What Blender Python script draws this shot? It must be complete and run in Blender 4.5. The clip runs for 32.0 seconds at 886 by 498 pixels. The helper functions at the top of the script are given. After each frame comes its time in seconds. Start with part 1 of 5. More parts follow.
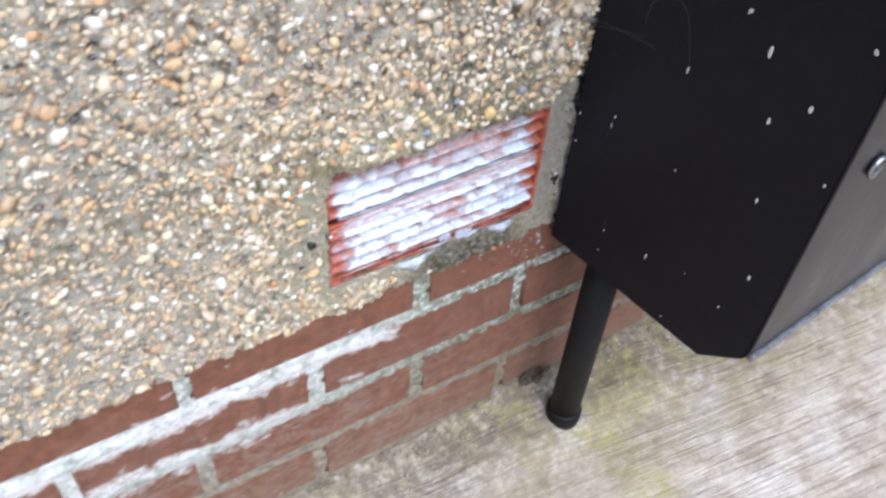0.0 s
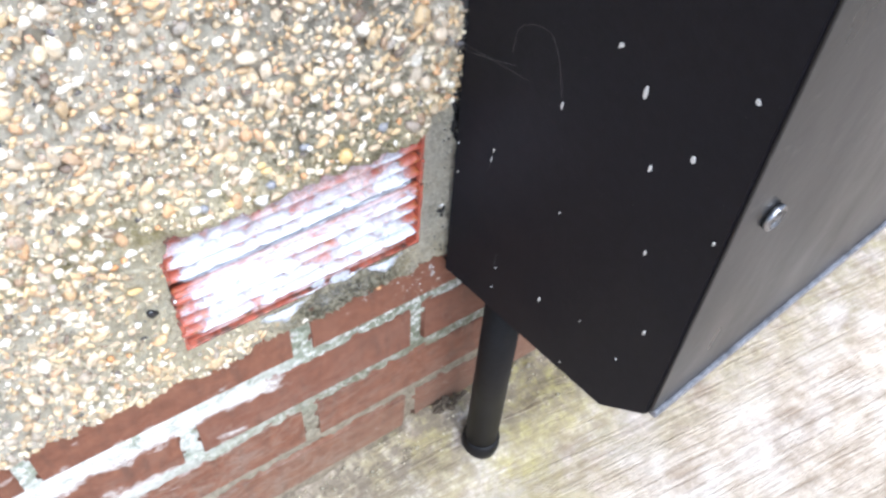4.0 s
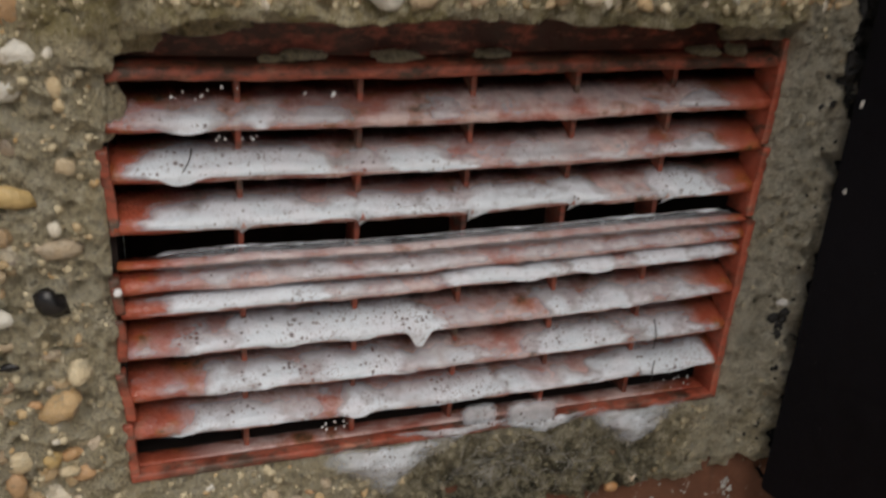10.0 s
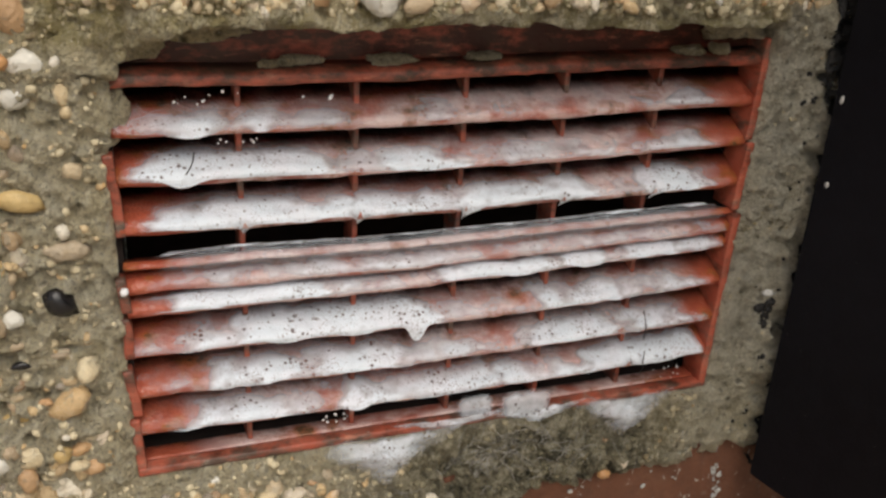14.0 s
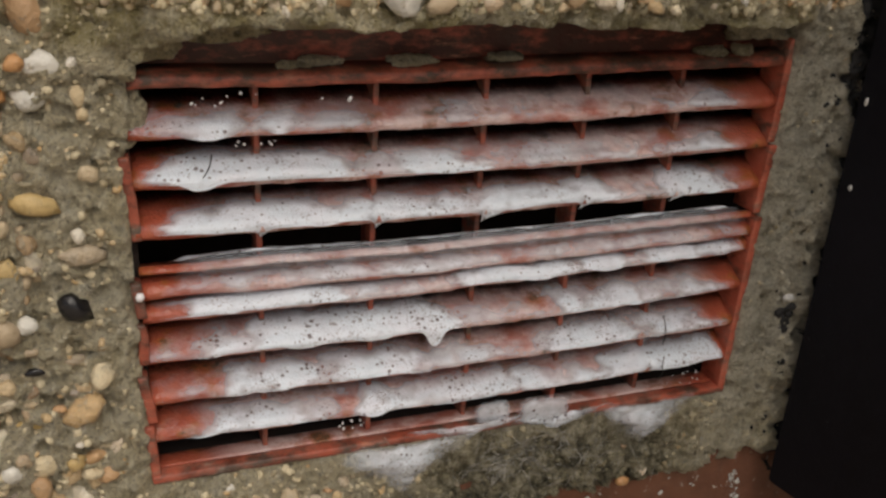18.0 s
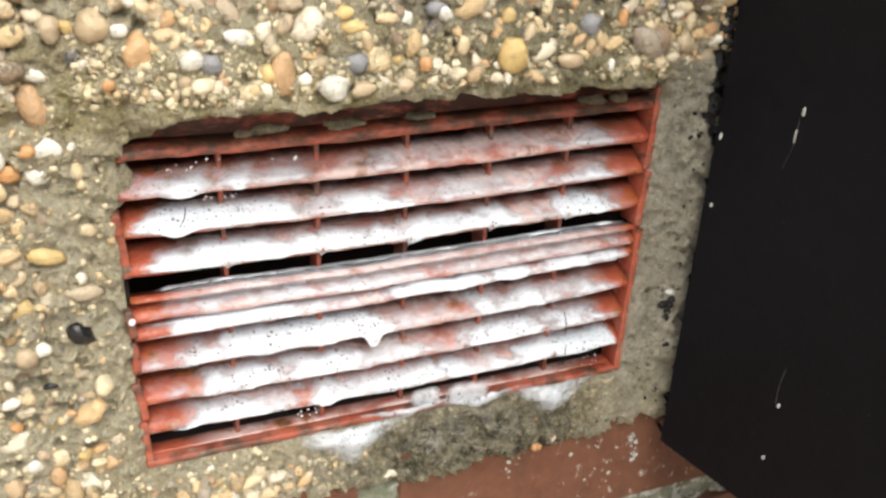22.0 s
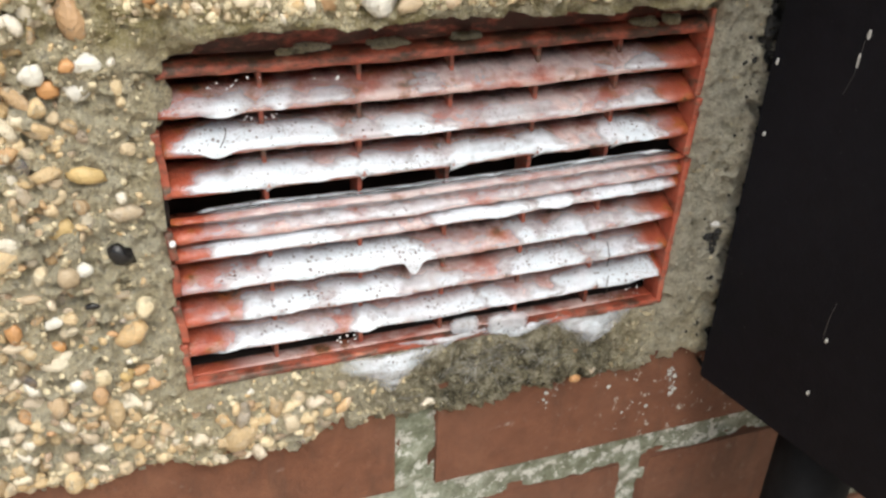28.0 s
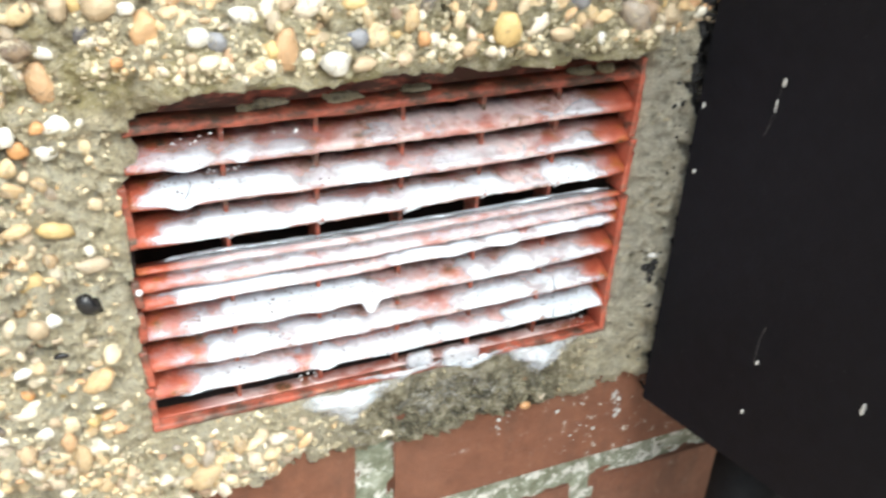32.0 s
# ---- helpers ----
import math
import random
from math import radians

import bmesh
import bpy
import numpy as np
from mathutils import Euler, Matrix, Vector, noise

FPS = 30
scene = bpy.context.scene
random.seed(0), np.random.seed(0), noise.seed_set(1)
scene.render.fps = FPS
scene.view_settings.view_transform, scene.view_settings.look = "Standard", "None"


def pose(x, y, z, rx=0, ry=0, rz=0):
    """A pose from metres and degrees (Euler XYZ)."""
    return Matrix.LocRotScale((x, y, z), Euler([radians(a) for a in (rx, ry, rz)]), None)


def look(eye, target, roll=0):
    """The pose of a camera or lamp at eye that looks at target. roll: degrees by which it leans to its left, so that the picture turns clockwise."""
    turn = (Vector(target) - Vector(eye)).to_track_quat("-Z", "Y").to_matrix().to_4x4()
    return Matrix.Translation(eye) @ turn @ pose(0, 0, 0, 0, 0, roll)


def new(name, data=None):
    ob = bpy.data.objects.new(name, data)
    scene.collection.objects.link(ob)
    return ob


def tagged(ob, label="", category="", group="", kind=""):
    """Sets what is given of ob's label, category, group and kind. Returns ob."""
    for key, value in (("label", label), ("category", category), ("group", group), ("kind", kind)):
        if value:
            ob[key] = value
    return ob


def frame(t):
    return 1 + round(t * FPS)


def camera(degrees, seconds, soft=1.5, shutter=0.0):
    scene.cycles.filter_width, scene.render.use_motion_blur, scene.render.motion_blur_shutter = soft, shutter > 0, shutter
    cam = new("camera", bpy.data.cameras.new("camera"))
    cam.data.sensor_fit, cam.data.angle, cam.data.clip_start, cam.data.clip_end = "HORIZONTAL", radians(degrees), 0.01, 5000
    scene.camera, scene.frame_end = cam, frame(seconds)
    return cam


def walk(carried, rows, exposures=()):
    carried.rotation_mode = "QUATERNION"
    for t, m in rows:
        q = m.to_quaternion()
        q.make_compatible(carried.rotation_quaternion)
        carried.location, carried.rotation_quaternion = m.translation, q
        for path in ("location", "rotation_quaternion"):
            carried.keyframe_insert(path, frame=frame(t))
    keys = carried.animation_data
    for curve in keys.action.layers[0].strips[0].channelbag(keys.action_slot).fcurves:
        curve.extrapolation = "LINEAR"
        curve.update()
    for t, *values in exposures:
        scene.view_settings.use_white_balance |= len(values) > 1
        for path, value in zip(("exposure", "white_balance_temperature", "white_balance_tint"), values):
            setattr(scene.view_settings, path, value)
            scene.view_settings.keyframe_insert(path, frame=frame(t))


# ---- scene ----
cam = camera(52.79, 32.0, soft=2.6, shutter=0.5)
PATH = [
    (0, (-0.2791, -0.4417, 0.9093), (-0.0890, -0.1627, 0.5406), 4.87),
    (0.5, (-0.2348, -0.3974, 0.9035), (-0.0376, -0.1314, 0.5289), 4.88),
    (1, (-0.2104, -0.4016, 0.9046), (-0.0122, -0.1405, 0.5271), 4.65),
    (1.5, (-0.1804, -0.4120, 0.8956), (-0.0090, -0.1461, 0.5084), 3.88),
    (2, (-0.1535, -0.4007, 0.8976), (0.0225, -0.1355, 0.5120), 3.32),
    (2.5, (-0.1350, -0.4024, 0.8939), (0.0483, -0.1460, 0.5057), 3.01),
    (4.5, (-0.1873, -0.3769, 0.9011), (0.0084, -0.1213, 0.5185), 4.86),
    (5, (-0.2162, -0.3557, 0.8962), (-0.0213, -0.0956, 0.5162), 4.68),
    (5.5, (-0.1696, -0.3611, 0.8732), (-0.0155, -0.0902, 0.4822), 5.75),
    (6, (-0.1132, -0.3527, 0.8263), (-0.0183, -0.0725, 0.4232), 5.76),
    (6.5, (-0.0814, -0.2821, 0.7151), (-0.0072, 0.0172, 0.3215), 2.97),
    (7, (-0.0730, -0.2252, 0.5880), (0.0233, 0.1166, 0.2360), 3.98),
    (7.5, (-0.0870, -0.2327, 0.5258), (0.0344, 0.1725, 0.2593), 3.77),
    (8, (-0.0828, -0.2346, 0.5168), (0.0420, 0.1879, 0.2804), 3.07),
    (8.5, (-0.0790, -0.2315, 0.4919), (0.0520, 0.1932, 0.2628), 2.54),
    (9, (-0.0769, -0.2218, 0.4949), (0.0629, 0.2097, 0.2846), 3.07),
    (9.5, (-0.0807, -0.2181, 0.4961), (0.0587, 0.2135, 0.2855), 2.87),
    (10, (-0.0809, -0.2318, 0.5065), (0.0798, 0.2001, 0.3126), 3.85),
    (10.5, (-0.0765, -0.2399, 0.5148), (0.0816, 0.1978, 0.3318), 3.30),
    (11, (-0.0729, -0.2356, 0.5106), (0.0850, 0.1988, 0.3197), 3.07),
    (11.5, (-0.0738, -0.2313, 0.5032), (0.0778, 0.1950, 0.2904), 2.54),
    (12, (-0.0742, -0.2360, 0.5050), (0.0844, 0.1914, 0.2994), 2.85),
    (12.5, (-0.0781, -0.2405, 0.5082), (0.0851, 0.1871, 0.3068), 3.02),
    (13, (-0.0784, -0.2441, 0.5107), (0.0858, 0.1842, 0.3117), 3.05),
    (13.5, (-0.0829, -0.2431, 0.5107), (0.0838, 0.1866, 0.3168), 3.16),
    (14, (-0.0843, -0.2386, 0.5102), (0.0800, 0.1909, 0.3138), 3.31),
    (14.5, (-0.0826, -0.2402, 0.5116), (0.0827, 0.1886, 0.3146), 3.53),
    (16.5, (-0.0820, -0.2379, 0.5095), (0.0829, 0.1927, 0.3161), 3.15),
    (17, (-0.0819, -0.2363, 0.5099), (0.0816, 0.1940, 0.3145), 3.18),
    (17.5, (-0.0856, -0.2343, 0.5105), (0.0755, 0.1957, 0.3127), 2.84),
    (18, (-0.0881, -0.2326, 0.5089), (0.0760, 0.1973, 0.3132), 3.33),
    (18.5, (-0.0813, -0.2339, 0.5070), (0.0837, 0.1951, 0.3102), 2.68),
    (19, (-0.0791, -0.2325, 0.5052), (0.0850, 0.1949, 0.3043), 2.51),
    (19.5, (-0.0783, -0.2332, 0.5055), (0.0854, 0.1946, 0.3051), 2.53),
    (20, (-0.0823, -0.2356, 0.5090), (0.0784, 0.1947, 0.3114), 2.61),
    (20.5, (-0.0854, -0.2333, 0.5084), (0.0749, 0.1971, 0.3106), 2.87),
    (21, (-0.0909, -0.2271, 0.5060), (0.0683, 0.2027, 0.3062), 2.82),
    (21.5, (-0.0906, -0.2381, 0.5206), (0.0788, 0.1842, 0.3134), 3.53),
    (22, (-0.0944, -0.2809, 0.5557), (0.0842, 0.1323, 0.3381), 2.65),
    (22.5, (-0.1000, -0.2857, 0.5591), (0.0689, 0.1255, 0.3302), 2.84),
    (23, (-0.0976, -0.2853, 0.5615), (0.0678, 0.1260, 0.3303), 2.45),
    (23.5, (-0.0939, -0.2888, 0.5635), (0.0745, 0.1205, 0.3308), 2.56),
    (24, (-0.0945, -0.2874, 0.5648), (0.0725, 0.1226, 0.3322), 2.43),
    (24.5, (-0.0907, -0.2836, 0.5603), (0.0720, 0.1279, 0.3275), 2.05),
    (25, (-0.0908, -0.2804, 0.5593), (0.0653, 0.1309, 0.3219), 2.06),
    (25.5, (-0.0932, -0.2796, 0.5578), (0.0691, 0.1287, 0.3192), 2.25),
    (26, (-0.0911, -0.2765, 0.5539), (0.0814, 0.1259, 0.3125), 3.09),
    (26.5, (-0.0908, -0.2732, 0.5497), (0.0765, 0.1284, 0.3034), 2.87),
    (28.5, (-0.1001, -0.2775, 0.5487), (0.0592, 0.1257, 0.2996), 2.66),
    (29, (-0.1012, -0.2807, 0.5521), (0.0624, 0.1226, 0.3059), 2.75),
    (29.5, (-0.1018, -0.2824, 0.5572), (0.0718, 0.1234, 0.3222), 2.57),
    (30, (-0.1014, -0.2800, 0.5592), (0.0794, 0.1234, 0.3255), 3.13),
    (30.5, (-0.0990, -0.2805, 0.5593), (0.0835, 0.1236, 0.3282), 3.27),
    (31, (-0.1050, -0.2849, 0.5689), (0.1038, 0.1072, 0.3395), 6.57),
    (31.5, (-0.1022, -0.2901, 0.5675), (0.1089, 0.0981, 0.3336), 5.66),
    (32, (-0.1075, -0.2838, 0.5634), (0.0845, 0.1119, 0.3257), 3.20),
]
STOPS = [(0, 0.40, 5350, 11), (2.0, 0.42, 5400, 11), (2.5, 0.55, 5400, 11), (4.5, 0.95, 5300, 9), (5.0, 0.85, 5250, 9), (5.5, 0.3, 5400, 11), (6.0, -0.15, 5700, 12), (6.5, -0.5, 5700, 13), (7.0, -1.15, 5800, 13),
         (8.0, -1.35, 6150, 14), (9.0, -0.85, 6500, 11), (10.0, -0.95, 6800, 10), (11.0, -0.45, 6750, 9), (13.0, -0.45, 6850, 9), (14.5, -0.4, 6950, 9), (17.0, -0.43, 7050, 10), (18.0, -0.8, 7050, 11), (19.0, -1.0, 6900, 12),
         (20.0, -1.0, 6850, 12), (21.0, -0.66, 6750, 11), (21.6, -0.1, 6700, 9), (22.0, 0.48, 6650, 6), (23.0, 0.73, 6450, 4), (24.0, 0.48, 6450, 4), (25.0, 0.32, 6450, 4), (26.5, 0.18, 6450, 5), (29.0, 0.25, 6600, 6), (30.0, 0.2, 6600, 6),
         (31.0, 0.30, 6500, 6), (31.6, 0.55, 6300, 4), (32.0, 0.88, 6100, 2)]
walk(cam, [(t, look(eye, target, roll)) for t, eye, target, roll in PATH], STOPS)

# ---- light: a thinly overcast sky, brightest high up in front of the wall ----
world = bpy.data.worlds.new("sky")
scene.world = world
world.use_nodes = True
wn = world.node_tree.nodes
sky = wn.new("ShaderNodeTexSky")
sky.sky_type = "NISHITA"
sky.sun_disc = False
sky.sun_elevation, sky.sun_rotation = radians(53), radians(175)
sky.air_density, sky.dust_density, sky.ozone_density = 1.0, 4.0, 1.0
soften = wn.new("ShaderNodeMixRGB")
soften.inputs[0].default_value = 0.5
soften.inputs[2].default_value = (7.0, 7.0, 7.2, 1)
world.node_tree.links.new(sky.outputs[0], soften.inputs[1])
world.node_tree.links.new(soften.outputs[0], wn["Background"].inputs[0])
wn["Background"].inputs[1].default_value = 0.12
sun = new("sun", bpy.data.lights.new("sun", "SUN"))
sun.data.energy, sun.data.angle, sun.data.color = 2.85, radians(50), (1.0, 0.975, 0.93)
sun.matrix_world = look((0.15, -1.75, 2.6), (0, 0, 0.3))


# ---- node materials ----
class Mat:
    """A short way to write node materials."""

    def __init__(self, name):
        self.m = bpy.data.materials.new(name)
        self.m.use_nodes = True
        self.t = self.m.node_tree
        self.b = self.t.nodes["Principled BSDF"]
        self.co = self.t.nodes.new("ShaderNodeNewGeometry").outputs["Position"]

    def local(self):
        self.co = self.t.nodes.new("ShaderNodeTexCoord").outputs["Object"]
        return self

    def node(self, kind, **inputs):
        n = self.t.nodes.new(kind)
        for key, value in inputs.items():
            self.put(value, n.inputs[key.replace("_", " ")])
        return n

    def put(self, value, socket):
        if hasattr(value, "is_output"):
            self.t.links.new(value, socket)
        else:
            socket.default_value = value

    def noise(self, scale, detail=4.0, rough=0.6, stretch=None, distortion=0.0):
        co = self.co
        if stretch:
            mp = self.node("ShaderNodeMapping", Vector=co)
            mp.inputs["Scale"].default_value = stretch[:3]
            if len(stretch) > 3:
                turned = self.node("ShaderNodeMapping", Vector=co)
                turned.inputs["Rotation"].default_value = (0, 0, radians(stretch[3]))
                self.t.links.new(turned.outputs[0], mp.inputs["Vector"])
            co = mp.outputs[0]
        return self.node("ShaderNodeTexNoise", Vector=co, Scale=scale, Detail=detail, Roughness=rough, Distortion=distortion).outputs["Fac"]

    def cells(self, scale, feature="F1", randomness=1.0):
        n = self.node("ShaderNodeTexVoronoi", Vector=self.co, Scale=scale, Randomness=randomness)
        n.feature = feature
        return n.outputs["Distance"]

    def ramp(self, fac, *stops, smooth=False):
        n = self.node("ShaderNodeValToRGB", Fac=fac)
        e = n.color_ramp.elements
        n.color_ramp.interpolation = "EASE" if smooth else "LINEAR"
        while len(e) < len(stops):
            e.new(0.5)
        for el, (p, c) in zip(e, stops):
            el.position = p
            el.color = (c, c, c, 1) if isinstance(c, (int, float)) else (*c, 1)
        return n.outputs[0]

    def mix(self, fac, a, b, how="MIX"):
        n = self.node("ShaderNodeMixRGB")
        n.blend_type = how
        for value, s in zip((fac, a, b), n.inputs):
            self.put((*value, 1) if isinstance(value, tuple) else value, s)
        return n.outputs[0]

    def math(self, how, a, b=0.0):
        n = self.node("ShaderNodeMath")
        n.operation = how
        self.put(a, n.inputs[0])
        self.put(b, n.inputs[1])
        return n.outputs[0]

    def axis(self, which):
        return self.node("ShaderNodeSeparateXYZ", Vector=self.co).outputs[which]

    def done(self, colour, rough=0.8, bump=None, height=0.001, metal=0.0, strength=1.0, **extra):
        self.put((*colour, 1) if isinstance(colour, tuple) else colour, self.b.inputs["Base Color"])
        self.put(rough, self.b.inputs["Roughness"])
        self.b.inputs["Metallic"].default_value = metal
        for key, value in extra.items():
            self.put(value, self.b.inputs[key.replace("_", " ")])
        if bump is not None:
            bp = self.node("ShaderNodeBump", Height=bump, Strength=strength, Distance=height)
            self.t.links.new(bp.outputs[0], self.b.inputs["Normal"])
        return self.m


def cement_material():
    k = Mat("cement_render")
    fine, mid, big = k.noise(800, 6, 0.75), k.noise(190, 6, 0.68), k.noise(24, 4, 0.6)
    col = k.ramp(mid, (0.28, (0.52, 0.42, 0.23)), (0.45, (0.80, 0.685, 0.43)), (0.64, (0.95, 0.865, 0.64)))
    col = k.mix(k.ramp(big, (0.42, 0.0), (0.64, 0.45)), col, (0.86, 0.80, 0.64))
    col = k.mix(k.ramp(fine, (0.36, 0.55), (0.47, 0.0)), col, (0.26, 0.205, 0.12))
    col = k.mix(k.ramp(k.noise(420, 3, 0.6), (0.58, 0.0), (0.68, 0.6)), col, (0.88, 0.82, 0.67))
    x, z = k.axis(0), k.axis(2)
    # paler, weathered render away from the patched collar
    open_wall = k.math("MAXIMUM", k.ramp(k.math("ADD", x, 0.5), (0.28, 1.0), (0.39, 0.0)), k.ramp(z, (0.495, 0.0), (0.56, 1.0)))
    col = k.mix(k.math("MULTIPLY", open_wall, 0.68), col, (0.95, 0.87, 0.73))
    # yellow-green algae on the lip over the grille and round its corner
    algae = k.math("MULTIPLY", k.ramp(z, (0.455, 0.0), (0.470, 1.0), (0.488, 0.8), (0.51, 0.0)), k.ramp(k.noise(85, 6, 0.72), (0.44, 0.0), (0.60, 0.75)))
    col = k.mix(algae, col, (0.42, 0.34, 0.11))
    # cleaner grey sand-and-cement mix on the strip beside the cupboard
    grey = k.math("MULTIPLY", k.ramp(k.math("ADD", x, 0.5), (0.606, 0.0), (0.618, 1.0)), k.ramp(z, (0.30, 0.2), (0.36, 0.8), (0.47, 0.9), (0.49, 0.0)))
    col = k.mix(k.math("MULTIPLY", grey, 0.75), col, k.ramp(mid, (0.3, (0.34, 0.325, 0.28)), (0.7, (0.70, 0.67, 0.60))))
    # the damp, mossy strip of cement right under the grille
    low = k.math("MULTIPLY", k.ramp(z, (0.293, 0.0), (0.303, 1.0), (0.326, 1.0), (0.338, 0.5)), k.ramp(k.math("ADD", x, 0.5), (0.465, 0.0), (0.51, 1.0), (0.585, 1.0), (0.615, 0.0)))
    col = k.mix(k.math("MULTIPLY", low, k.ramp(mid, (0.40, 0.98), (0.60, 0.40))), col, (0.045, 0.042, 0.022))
    pits = k.math("MULTIPLY", k.ramp(k.cells(150), (0.10, 1.0), (0.24, 0.0)), k.ramp(k.noise(55, 4, 0.6), (0.43, 0.0), (0.54, 1.0)))
    col = k.mix(k.math("MULTIPLY", pits, 0.7), col, (0.10, 0.08, 0.05))
    speck = k.noise(1150, 3, 0.7)
    col = k.mix(k.ramp(speck, (0.34, 0.6), (0.45, 0.0)), col, (0.20, 0.155, 0.095))
    col = k.mix(k.ramp(speck, (0.58, 0.0), (0.68, 0.55)), col, (0.96, 0.90, 0.75))
    sand = k.ramp(k.noise(520, 4, 0.75), (0.35, 0.0), (0.65, 1.0))
    col = k.mix(k.math("MULTIPLY", k.ramp(sand, (0.0, 1.0), (0.35, 0.0)), 0.15), col, (0.30, 0.25, 0.165))
    h = k.math("ADD", k.math("MULTIPLY", fine, 0.8), k.math("ADD", k.math("MULTIPLY", mid, 0.7), k.math("MULTIPLY", sand, 0.8)))
    h = k.math("SUBTRACT", h, k.math("MULTIPLY", pits, 0.9))
    return k.done(col, 0.9, h, 0.0042)


def pebble_material(per_object):
    k = Mat("pebble_single" if per_object else "pebble_field")
    pick = k.node("ShaderNodeObjectInfo").outputs["Random"] if per_object else k.t.nodes["Geometry"].outputs["Random Per Island"]
    col = k.ramp(pick, (0.0, (0.42, 0.30, 0.17)), (0.10, (0.62, 0.45, 0.24)), (0.2, (0.78, 0.66, 0.44)), (0.3, (0.82, 0.77, 0.66)), (0.37, (0.52, 0.33, 0.16)),
                 (0.45, (0.50, 0.42, 0.32)), (0.55, (0.70, 0.51, 0.27)), (0.64, (0.82, 0.78, 0.69)), (0.69, (0.62, 0.49, 0.31)), (0.77, (0.33, 0.29, 0.25)),
                 (0.83, (0.57, 0.32, 0.15)), (0.90, (0.72, 0.52, 0.27)), (0.955, (0.34, 0.22, 0.13)), (0.985, (0.06, 0.055, 0.06)))
    col = k.mix(0.04, col, (0.92, 0.88, 0.82))
    blotch = k.noise(260, 4, 0.6)
    col = k.mix(k.ramp(blotch, (0.45, 0.0), (0.72, 0.4)), col, (0.44, 0.29, 0.13))
    col = k.mix(k.ramp(k.noise(120, 3, 0.5), (0.58, 0.0), (0.75, 0.45)), col, (0.70, 0.67, 0.60))
    # cement still sticking to the stones
    skin = k.ramp(k.noise(210, 5, 0.7, distortion=0.4), (0.56, 0.0), (0.65, 0.8))
    col = k.mix(skin, col, (0.66, 0.58, 0.43))
    col = k.mix(k.ramp(k.noise(1500, 4, 0.7), (0.3, 0.35), (0.5, 0.0)), col, (0.20, 0.165, 0.11))
    return k.done(col, k.mix(skin, k.ramp(blotch, (0.3, 0.16), (0.7, 0.42)), (0.9, 0.9, 0.9)), k.math("ADD", k.noise(900, 4, 0.6), k.math("MULTIPLY", skin, 0.8)), 0.0009)


def dyed_pebble(name, colour):
    k = Mat(name)
    dark = max(colour) < 0.1
    rnd = k.node("ShaderNodeObjectInfo").outputs["Random"]
    col = k.mix(k.math("MULTIPLY", rnd, 0.4), colour, tuple(c * 0.7 + (0 if dark else 0.12) for c in colour))
    col = k.mix(k.ramp(k.noise(160, 4, 0.6), (0.42, 0.0), (0.70, 0.6)), col, tuple(c * 0.5 for c in colour))
    skin = k.ramp(k.noise(230, 5, 0.7, distortion=0.4), (0.60, 0.0), (0.68, 0.05 if dark else 0.7))
    col = k.mix(skin, col, (0.66, 0.58, 0.43))
    return k.done(col, 0.22 if dark else 0.36, k.math("ADD", k.noise(700, 4, 0.6), skin), 0.0002 if dark else 0.0006)


